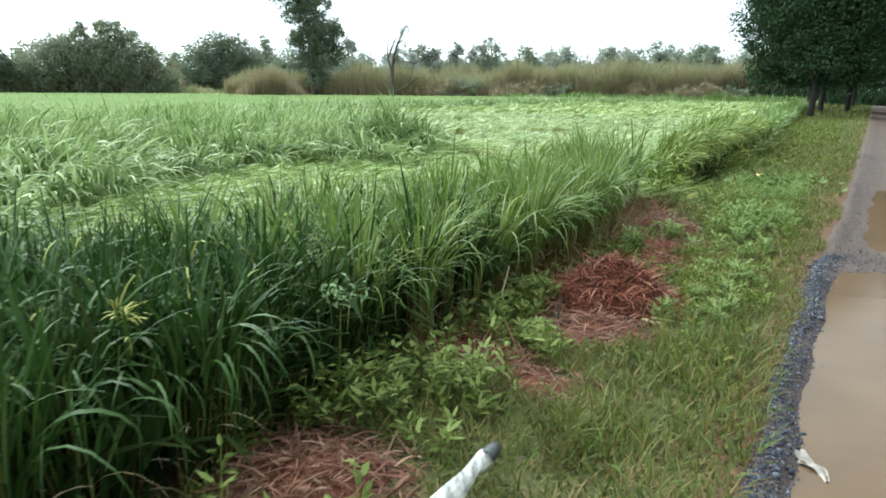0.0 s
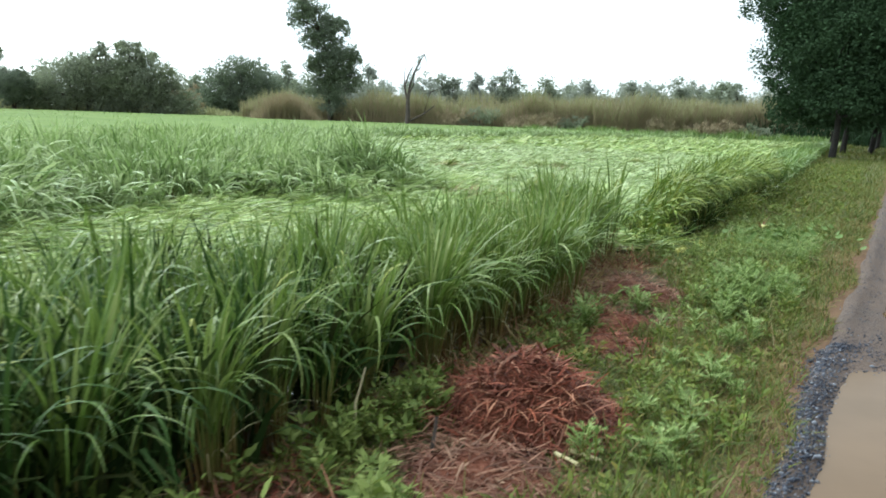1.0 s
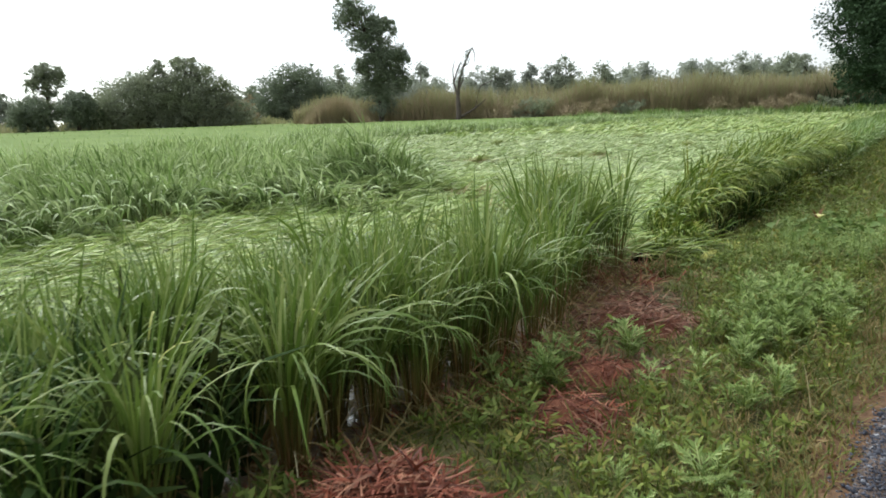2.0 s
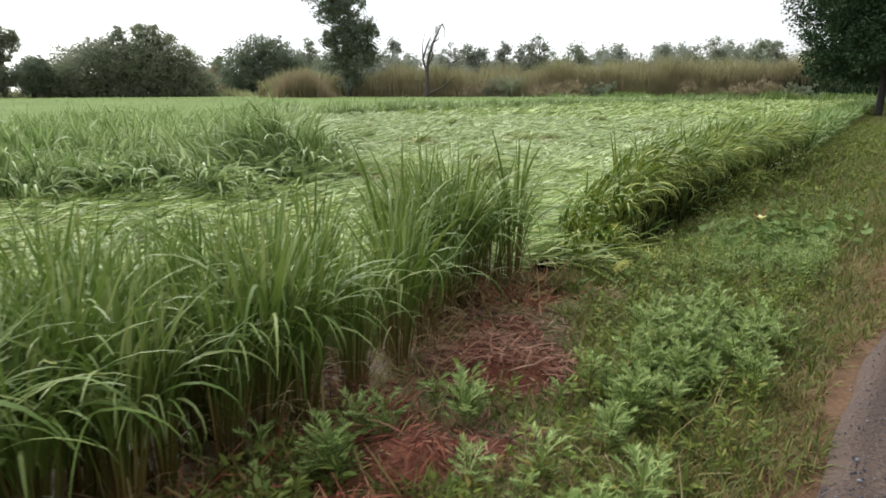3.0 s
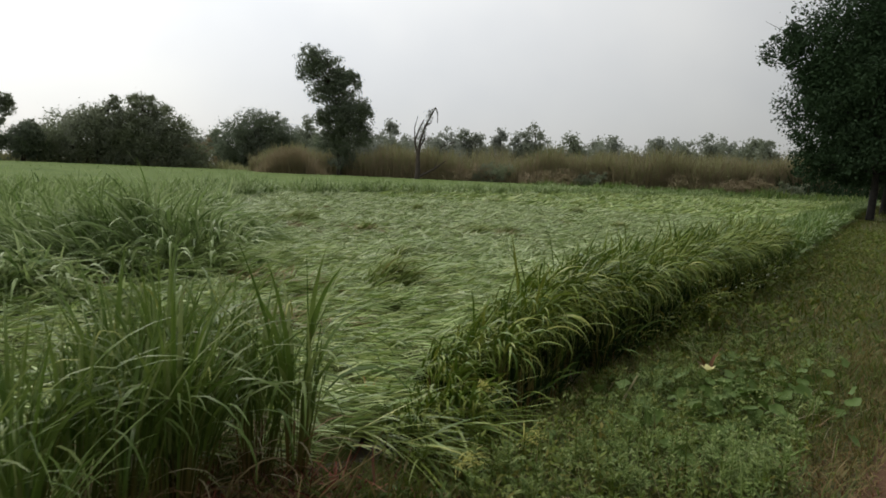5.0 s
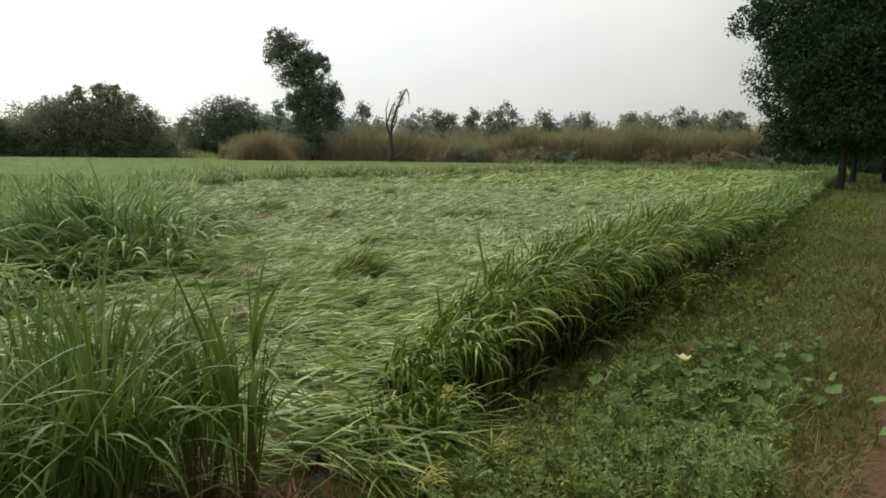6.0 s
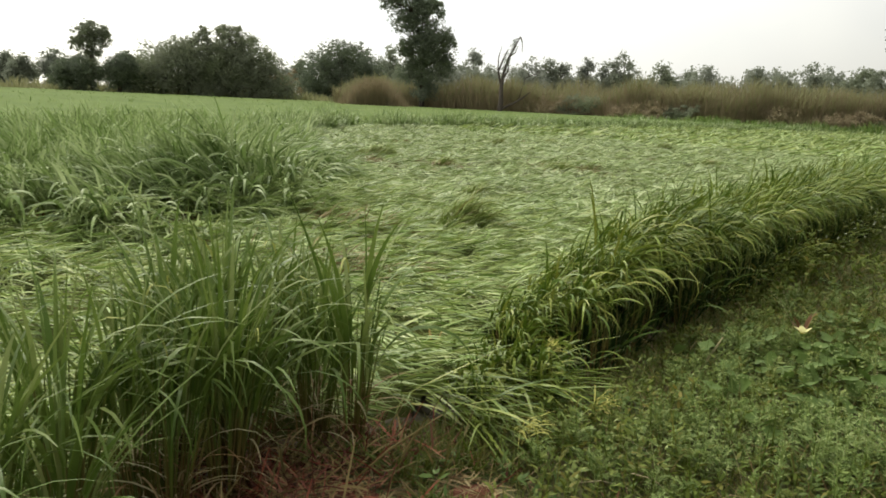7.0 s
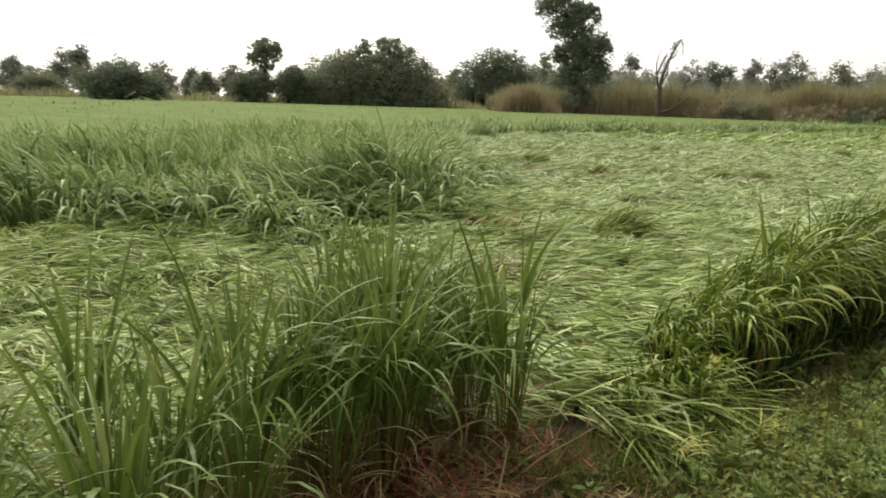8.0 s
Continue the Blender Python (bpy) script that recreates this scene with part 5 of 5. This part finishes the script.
sedge = thing("sedge", "pale green flowering sedge standing among the rice", "sedge", (-2.12, 2.95, -0.05))
part("stalk", mesh_np("stalk", *tube_arrays([(0, 0, 0), (0.02, 0.0, 0.4), (0.05, -0.02, 0.68)], [0.006, 0.005, 0.004], 6), smooth=True), M_WEED, sedge)
n = 90
tipd = r.normal(0, 1, (n, 3)) * (0.055, 0.055, 0.045) + (0.05, -0.02, 0.72)
v, q = blade_arrays(r, tipd, r.uniform(0, 6.3, n), r.uniform(0.015, 0.035, n), r.uniform(0.012, 0.02, n), r.uniform(0.3, 1.5, n), r.uniform(0, 0.6, n), 2, tip=0.4)
tagged(part("flower_head", mesh_np("flower_head", v, q), M_SEDGE, sedge), "pale green flower clusters", kind="stuff")

# ---- trees ----
HOME = (0.06, 8.56)


def spot(az, dist):
    return HOME[0] - dist * math.sin(radians(az)), HOME[1] + dist * math.cos(radians(az))


def tree(label, az, dist, trunk_r, lobes, n, leaf, mat, seed, group="", trunk=None, category="tree", place=None, bark=None, gap=0.0, size=1.0):
    """A tapered trunk with limbs to each lobe (across, deep, high, radius, flatness) and a crown of leaf sprays in clumps."""
    r = np.random.default_rng(seed)
    x0, y0 = place if place else spot(az, dist)
    lobes = [(l[0] * size, l[1] * size, l[2] * size - 1.7 * (size - 1), l[3] * size, *l[4:]) for l in lobes]
    ob = thing("tree", label, category, (x0, y0, -0.1), group)
    a = radians(az)
    across, deep = np.array((math.cos(a), math.sin(a), 0)), np.array((-math.sin(a), math.cos(a), 0))
    up = np.array((0, 0, 1.0))
    cen = [l[0] * across + l[1] * deep + l[2] * up for l in lobes]
    top = max(l[2] for l in lobes)
    spine = trunk or [(0, 0), (0.02, 0.3), (0.0, 0.6), (0.03, 0.85)]
    tp = [s * top * across + h * top * up for s, h in spine]
    rad = [trunk_r * (1.15 if h == 0 else 1.0 - 0.8 * h) for s, h in spine]
    bark = bark or M_BARK
    part("trunk", mesh_np("trunk", *tube_arrays(tp, rad, 8), smooth=True), bark, ob)
    for c, l in zip(cen, lobes):
        hh = max(0.22, min(0.8, (l[2] - 0.9 * l[3]) / top))
        s = np.interp(hh, [p[1] for p in spine], [p[0] for p in spine])
        start = s * top * across + hh * top * up
        midp = (start + c) / 2 + up * 0.1 * l[3] + r.normal(0, 0.12 * l[3], 3)
        part("limb", mesh_np("limb", *tube_arrays([start, midp, c], [trunk_r * 0.45, trunk_r * 0.3, trunk_r * 0.1], 6), smooth=True), bark, ob)
        for k in range(0 if dist > 160 else 3):
            e = c + r.normal(0, 0.5 * l[3], 3)
            part("branch", mesh_np("branch", *tube_arrays([midp, (midp + e) / 2 + r.normal(0, 0.1 * l[3], 3), e], [trunk_r * 0.2, trunk_r * 0.12, trunk_r * 0.04], 5), smooth=True), bark, ob)
    weight = np.array([l[3] ** 2 for l in lobes])
    n, leaf, per = (int(n * 1.3), leaf * 0.75, 16) if dist > 160 else (int(n * 3.4), leaf * 0.5, 34)
    nc = max(8, n // per)
    pick = r.choice(len(lobes), nc, p=weight / weight.sum())
    d = r.normal(0, 1, (nc, 3))
    d /= np.linalg.norm(d, axis=1, keepdims=True)
    d[:, 2] = np.where(d[:, 2] < -0.75, -d[:, 2] * 0.5, d[:, 2])
    rr = np.array([lobes[i][3] for i in pick])
    flat = np.array([lobes[i][4] if len(lobes[i]) > 4 else 0.9 for i in pick])
    shell = rr * (0.25 + 0.85 * r.random(nc) ** 0.6)
    pc = np.array(cen)[pick] + d * shell[:, None] * np.stack([np.ones(nc), np.ones(nc), flat], 1)
    if gap:
        keep = r.random(nc) > gap * (0.5 + 0.5 * np.sin(pc[:, 0] * 2.1 + pc[:, 2] * 1.7 + seed))
        pc, rr = pc[keep], rr[keep]
    puff = np.maximum(rr * 0.13, leaf * 0.9) * r.uniform(0.6, 1.4, len(pc))
    p = np.repeat(pc, per, 0) + r.normal(0, 1, (len(pc) * per, 3)) * np.repeat(puff, per)[:, None] * (1, 1, 0.75)
    m = len(p)
    u = r.normal(0, 1, (m, 3))
    u /= np.linalg.norm(u, axis=1, keepdims=True)
    w = np.cross(u, r.normal(0, 1, (m, 3)))
    w /= np.linalg.norm(w, axis=1, keepdims=True) + 1e-9
    s = leaf * r.uniform(0.55, 1.45, m)[:, None]
    v = np.stack([p - u * s * 0.6, p + w * s * 0.32, p + u * s * 0.6, p - w * s * 0.32], 1).reshape(-1, 3)
    part("crown", mesh_np("crown", v, np.arange(m * 4).reshape(-1, 4)), mat, ob)
    return ob


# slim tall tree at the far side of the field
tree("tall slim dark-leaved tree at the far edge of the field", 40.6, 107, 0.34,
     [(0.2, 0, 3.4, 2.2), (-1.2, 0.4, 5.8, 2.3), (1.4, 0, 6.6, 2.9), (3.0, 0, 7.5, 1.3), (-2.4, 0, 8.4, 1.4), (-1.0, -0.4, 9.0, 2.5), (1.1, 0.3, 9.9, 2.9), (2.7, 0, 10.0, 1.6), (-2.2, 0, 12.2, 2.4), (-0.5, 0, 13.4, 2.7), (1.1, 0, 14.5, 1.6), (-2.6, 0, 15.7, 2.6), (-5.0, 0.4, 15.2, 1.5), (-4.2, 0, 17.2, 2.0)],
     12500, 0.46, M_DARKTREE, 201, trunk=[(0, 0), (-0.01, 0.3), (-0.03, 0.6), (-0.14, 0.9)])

# bare snag with hanging creeper
sx, sy = spot(34.7, 100)
snag = thing("dead_tree", "bare leaning dead tree with hanging twigs", "dead tree", (sx, sy, -0.1))
ac = np.array((math.cos(radians(34.7)), math.sin(radians(34.7)), 0))
upv = np.array((0, 0, 1.0))


def sp(a, h):
    return a * ac + h * upv


part("trunk", mesh_np("trunk", *tube_arrays([sp(0, 0), sp(0.15, 2.2), sp(0.1, 4), sp(0.3, 6)], [0.42, 0.34, 0.27, 0.17], 7), smooth=True), M_SNAG, snag)
twigs = [([sp(0.3, 6), sp(0.9, 8), sp(1.8, 9.8), sp(2.2, 10.6)], [0.13, 0.1, 0.07, 0.04]),
         ([sp(2.2, 10.6), sp(2.5, 9.9), sp(2.55, 8.6)], [0.06, 0.05, 0.03]),
         ([sp(0.1, 4), sp(-0.4, 6), sp(0.1, 7.6), sp(0.7, 8.9)], [0.12, 0.1, 0.08, 0.04]),
         ([sp(0.9, 8), sp(1.7, 8.6), sp(1.9, 9.4)], [0.07, 0.05, 0.03]),
         ([sp(0.2, 5), sp(0.9, 6.4), sp(0.8, 7.6)], [0.1, 0.07, 0.04]),
         ([sp(-0.4, 6), sp(-0.5, 7.8), sp(-0.1, 9.4)], [0.07, 0.05, 0.02]),
         ([sp(0.15, 1.2), sp(2.4, 2.4), sp(3.9, 3.6)], [0.13, 0.09, 0.04]),
         ([sp(1.8, 9.8), sp(1.4, 10.3), sp(1.3, 9.2)], [0.06, 0.04, 0.02]),
         ([sp(2.4, 2.4), sp(3.2, 5.4), sp(5.0, 6.2)], [0.06, 0.05, 0.03])]
for pts, rad in twigs:
    part("branch", mesh_np("branch", *tube_arrays(pts, [1.35 * a for a in rad], 6), smooth=True), M_SNAG, snag)
r = np.random.default_rng(205)
n = 260
hpos = r.uniform(6.3, 10.5, n)
apos = np.interp(hpos, (6, 8, 9.8, 10.6), (0.2, 0.7, 1.5, 2.1)) + r.normal(0, 0.22, n)
base = apos[:, None] * ac + hpos[:, None] * upv
v, q = blade_arrays(r, base, r.uniform(0, 6.3, n), r.uniform(0.3, 0.9, n), np.full(n, 0.09), r.uniform(1.2, 2.6, n), r.uniform(0, 0.5, n), 2)
part("creeper", mesh_np("creeper", v, q), M_DARKTREE, snag, "wisps of hanging creeper")

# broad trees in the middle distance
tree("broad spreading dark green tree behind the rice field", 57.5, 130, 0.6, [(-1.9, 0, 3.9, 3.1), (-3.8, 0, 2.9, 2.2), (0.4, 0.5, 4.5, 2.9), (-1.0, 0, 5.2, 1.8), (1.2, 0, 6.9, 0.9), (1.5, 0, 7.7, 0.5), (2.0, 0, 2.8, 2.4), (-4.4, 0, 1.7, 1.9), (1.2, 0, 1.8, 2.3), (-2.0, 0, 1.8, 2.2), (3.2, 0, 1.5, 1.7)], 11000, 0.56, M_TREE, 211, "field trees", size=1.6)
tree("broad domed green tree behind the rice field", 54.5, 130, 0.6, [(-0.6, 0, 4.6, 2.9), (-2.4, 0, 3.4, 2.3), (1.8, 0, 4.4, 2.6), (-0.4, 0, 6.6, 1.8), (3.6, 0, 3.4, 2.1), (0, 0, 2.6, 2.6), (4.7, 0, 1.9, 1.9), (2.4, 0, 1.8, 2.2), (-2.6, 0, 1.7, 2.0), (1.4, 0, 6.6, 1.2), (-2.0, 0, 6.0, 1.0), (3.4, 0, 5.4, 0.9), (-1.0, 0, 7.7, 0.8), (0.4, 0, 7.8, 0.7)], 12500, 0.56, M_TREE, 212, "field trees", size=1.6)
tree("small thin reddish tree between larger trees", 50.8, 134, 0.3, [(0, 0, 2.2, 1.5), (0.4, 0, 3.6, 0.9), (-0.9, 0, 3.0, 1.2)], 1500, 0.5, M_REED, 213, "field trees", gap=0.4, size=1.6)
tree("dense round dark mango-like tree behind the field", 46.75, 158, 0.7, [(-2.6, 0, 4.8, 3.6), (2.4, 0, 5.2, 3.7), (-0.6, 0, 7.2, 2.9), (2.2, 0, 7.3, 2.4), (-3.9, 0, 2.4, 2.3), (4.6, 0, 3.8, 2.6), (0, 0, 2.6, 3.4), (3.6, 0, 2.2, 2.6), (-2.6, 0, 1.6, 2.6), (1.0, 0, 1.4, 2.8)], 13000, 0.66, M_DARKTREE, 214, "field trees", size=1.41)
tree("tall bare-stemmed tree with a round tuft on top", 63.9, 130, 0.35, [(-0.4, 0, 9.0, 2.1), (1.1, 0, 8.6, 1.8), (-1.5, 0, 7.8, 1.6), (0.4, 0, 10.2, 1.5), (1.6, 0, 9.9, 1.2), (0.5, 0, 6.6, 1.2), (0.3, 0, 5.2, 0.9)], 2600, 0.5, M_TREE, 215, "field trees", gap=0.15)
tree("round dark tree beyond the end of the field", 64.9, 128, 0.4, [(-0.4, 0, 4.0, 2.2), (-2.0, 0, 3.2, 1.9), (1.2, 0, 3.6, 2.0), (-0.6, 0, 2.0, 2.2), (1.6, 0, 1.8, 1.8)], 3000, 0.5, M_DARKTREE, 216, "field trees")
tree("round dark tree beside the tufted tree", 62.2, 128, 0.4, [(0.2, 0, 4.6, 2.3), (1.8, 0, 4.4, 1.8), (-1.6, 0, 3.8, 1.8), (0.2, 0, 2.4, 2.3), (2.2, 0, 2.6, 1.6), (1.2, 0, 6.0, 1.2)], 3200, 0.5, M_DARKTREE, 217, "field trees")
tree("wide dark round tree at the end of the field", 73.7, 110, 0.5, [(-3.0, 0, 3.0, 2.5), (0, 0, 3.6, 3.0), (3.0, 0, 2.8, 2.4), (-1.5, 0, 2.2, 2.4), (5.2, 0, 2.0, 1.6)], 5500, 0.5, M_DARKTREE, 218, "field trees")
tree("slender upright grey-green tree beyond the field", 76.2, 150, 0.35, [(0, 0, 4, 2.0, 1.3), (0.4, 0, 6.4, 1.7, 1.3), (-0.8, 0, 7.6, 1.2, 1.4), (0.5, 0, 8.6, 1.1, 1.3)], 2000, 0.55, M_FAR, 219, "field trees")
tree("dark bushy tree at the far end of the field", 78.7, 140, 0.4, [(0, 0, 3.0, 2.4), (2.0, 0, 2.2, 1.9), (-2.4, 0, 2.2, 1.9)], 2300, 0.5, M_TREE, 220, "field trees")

# roadside trees
for k, (px, py, hgt, sd) in enumerate([(-2.1, 60, 15, 231), (-1.9, 74, 16, 232), (0.2, 78, 17, 233), (-3.6, 92, 16, 234), (0.8, 104, 17, 235), (7.4, 70, 16, 237), (8.2, 92, 17, 238)]):
    s = hgt / 15
    tree("tall dense dark roadside tree beside the track", 0, 0, 0.22,
         [(-1.8 * s, 0, 5.0 * s, 2.6), (2.2 * s, 1, 5.8 * s, 3.0), (-2.8 * s, 0.5, 7.6 * s, 2.8), (0, -1.5, 7.6 * s, 3.3), (3.2 * s, 0, 9.0 * s, 3.2), (-2.2 * s, 0, 11 * s, 3.2), (1.6 * s, 0, 12 * s, 3.3), (-4.6 * s, 0, 10.2 * s, 2.1), (-3.0 * s, 1.0, 3.4 * s, 1.7), (2.6 * s, 0, 3.2 * s, 2.0), (0.4, -1.2, 3.9 * s, 2.3), (-1.2, 1.4, 2.9 * s, 1.4), (0, 0, 13.6 * s, 2.6)],
         22000, 0.36, M_ROADTREE, sd, "roadside trees", place=(px, py), bark=M_DARKBARK, trunk=[(0, 0), (0.01, 0.15), (0.0, 0.35), (0.03, 0.85)])

# distant tree line
rng = np.random.default_rng(301)
far = [(36.9, 185, 12.6, 3.2), (38.6, 190, 9.5, 3.0), (33.2, 190, 8.5, 2.6), (31.2, 185, 11.6, 3.0), (30.3, 185, 10.6, 2.6), (28.4, 185, 12.4, 2.2), (25.8, 180, 13.0, 4.0), (26.8, 182, 11.0, 3.0), (22.6, 190, 9.2, 2.6), (20.6, 190, 10.0, 3.0), (16.4, 180, 10.6, 2.8), (15.2, 180, 9.4, 2.8), (12.7, 175, 8.8, 3.0), (10.1, 175, 10.6, 3.2), (9.0, 170, 9.4, 3.4), (43.2, 185, 12.5, 3.4)]
for az in np.arange(5.0, 46, 1.0):
    far.append((az + rng.normal(0, 0.4), rng.uniform(170, 215), rng.uniform(6.8, 9.2) + (1.2 if az < 24 else 0), rng.uniform(3.6, 5.4)))
for az in np.arange(46, 86, 1.7):
    far.append((az + rng.normal(0, 0.5), rng.uniform(170, 215), rng.uniform(4.5, 7.5), rng.uniform(2.6, 4.2)))
for k, (az, dist, top, wide) in enumerate(far):
    top += 2.6
    side = wide * rng.choice((-1, 1))
    lobes = [(rng.normal(0, wide * 0.12), 0, top * 0.84, wide * 0.36, 1.5), (side * 0.4, 0, top * rng.uniform(0.68, 0.8), wide * 0.42, 1.35), (-side * 0.45, 0, top * rng.uniform(0.58, 0.7), wide * 0.46, 1.2), (side * 0.6, 0, top * 0.5, wide * 0.5), (-side * 0.6, 0, top * 0.4, wide * 0.55), (0, 0, top * 0.55, wide * 0.6), (rng.normal(0, wide * 0.3), 0, top * 0.3, wide * 0.75)]
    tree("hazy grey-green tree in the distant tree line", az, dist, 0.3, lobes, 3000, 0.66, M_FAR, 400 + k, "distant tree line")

# reeds and tall dry grass behind the field
r = np.random.default_rng(501)
n = 26000
s = r.random(n)
px = np.interp(s, (0, 0.25, 0.45, 0.62, 0.82, 1), (-84, -62, -42, -30, -17, -6))
py = np.interp(s, (0, 0.25, 0.45, 0.62, 0.82, 1), (86, 92, 97, 100, 115, 122))
dd = r.uniform(0, 7, n)
px, py = px - 0.5 * dd, py + 0.85 * dd
hgt = (4.4 + 1.5 * s + 1.0 * waves(px, py, 502, 0.4) + 0.6 * waves(px, py, 503, 1.3)) * r.uniform(0.45, 1.08, n)
base = np.stack([px, py, np.full(n, -0.1)], 1)
v, q = blade_arrays(r, base, r.uniform(0, 6.3, n), hgt, r.uniform(0.05, 0.1, n), r.uniform(0, 0.2, n), r.uniform(0, 0.7, n), 3, tip=0.15)
reeds = thing("reeds", "tall brownish reeds and dry grass behind the field", "reeds", kind="stuff")
part("stems", mesh_np("stems", v, q), M_REED, reeds)
plume = r.random(n) < 0.6
base[:, 2] = hgt * 0.62
v, q = blade_arrays(r, base[plume], r.uniform(0, 6.3, plume.sum()), hgt[plume] * 0.45, r.uniform(0.05, 0.11, plume.sum()), r.uniform(0, 0.5, plume.sum()), r.uniform(0, 1.0, plume.sum()), 3, tip=0.15)
part("plumes", mesh_np("plumes", v, q), M_PLUME, reeds, "olive feathery tops of the reeds")
n = 2600
a = r.normal(44.3, 1.3, n)
d = r.uniform(98, 103, n)
hgt = 4.4 * np.exp(-((a - 44.3) / 2.6) ** 2) * r.uniform(0.7, 1.1, n)
base = np.stack([HOME[0] - d * np.sin(np.radians(a)), HOME[1] + d * np.cos(np.radians(a)), np.full(n, -0.1)], 1)
v, q = blade_arrays(r, base, r.uniform(0, 6.3, n), hgt, r.uniform(0.06, 0.13, n), r.uniform(0, 0.3, n), r.uniform(0, 0.5, n), 3, tip=0.3)
stuff("reeds", mesh_np("reeds", v, q), M_REED, "rounded clump of brownish reeds by the slim tree", "reeds")

# scrub at the end of the field
r = np.random.default_rng(511)
n = 6000
a = r.uniform(46, 90, n)
d = r.uniform(128, 140, n)
hgt = (2.4 + 0.7 * waves(a, d * 0.02, 512, 1.5)) * r.uniform(0.4, 1.1, n)
base = np.stack([HOME[0] - d * np.sin(np.radians(a)), HOME[1] + d * np.cos(np.radians(a)), np.full(n, -0.1)], 1)
v, q = blade_arrays(r, base, r.uniform(0, 6.3, n), hgt, r.uniform(0.12, 0.3, n), r.uniform(0, 0.5, n), r.uniform(0, 0.7, n), 3, tip=0.3)
stuff("scrub", mesh_np("scrub", v, q), M_PLUME, "low olive-brown scrub along the far field edge", "scrub")
n = 5000
a = r.uniform(-14, 9.5, n)
d = r.uniform(108, 122, n)
hgt = (4.2 + 1.0 * waves(a, d * 0.02, 514, 1.1)) * r.uniform(0.4, 1.1, n)
base = np.stack([HOME[0] - d * np.sin(np.radians(a)), HOME[1] + d * np.cos(np.radians(a)), np.full(n, -0.1)], 1)
v, q = blade_arrays(r, base, r.uniform(0, 6.3, n), hgt, r.uniform(0.12, 0.25, n), r.uniform(0, 0.5, n), r.uniform(0, 0.9, n), 3, tip=0.3)
stuff("undergrowth", mesh_np("undergrowth", v, q), M_ROADTREE, "dark undergrowth behind the roadside trees", "scrub")
# low green brush before the reeds
n = 6000
s = r.random(n)
px = np.interp(s, (0, 0.4, 0.7, 1), (-40, -26, -16, -5)) + r.normal(0, 1, n)
py = np.interp(s, (0, 0.4, 0.7, 1), (90, 93, 108, 114)) + r.normal(0, 1, n)
hgt = (1.5 + 0.5 * waves(px, py, 522, 0.5)) * r.uniform(0.4, 1.1, n)
v, q = blade_arrays(r, np.stack([px, py, np.full(n, -0.1)], 1), r.uniform(0, 6.3, n), hgt, r.uniform(0.08, 0.2, n), r.uniform(0, 0.5, n), r.uniform(0, 0.9, n), 3, tip=0.2)
stuff("brush", mesh_np("brush", v, q), M_RICE, "low green brush in front of the reeds", "brush")

# bushes standing among the reeds
r = np.random.default_rng(531)
for k in range(9):
    u = (k + r.uniform(0.1, 0.9)) / 9
    bx = np.interp(u, (0, 0.3, 0.5, 0.75, 1), (-58, -38, -28, -16, -5))
    by = np.interp(u, (0, 0.3, 0.5, 0.75, 1), (91, 96, 100, 112, 119)) + r.uniform(-1, 2)
    hi = r.uniform(2.4, 4.2)
    wd = r.uniform(1.4, 2.4)
    brown = r.random() < 0.5
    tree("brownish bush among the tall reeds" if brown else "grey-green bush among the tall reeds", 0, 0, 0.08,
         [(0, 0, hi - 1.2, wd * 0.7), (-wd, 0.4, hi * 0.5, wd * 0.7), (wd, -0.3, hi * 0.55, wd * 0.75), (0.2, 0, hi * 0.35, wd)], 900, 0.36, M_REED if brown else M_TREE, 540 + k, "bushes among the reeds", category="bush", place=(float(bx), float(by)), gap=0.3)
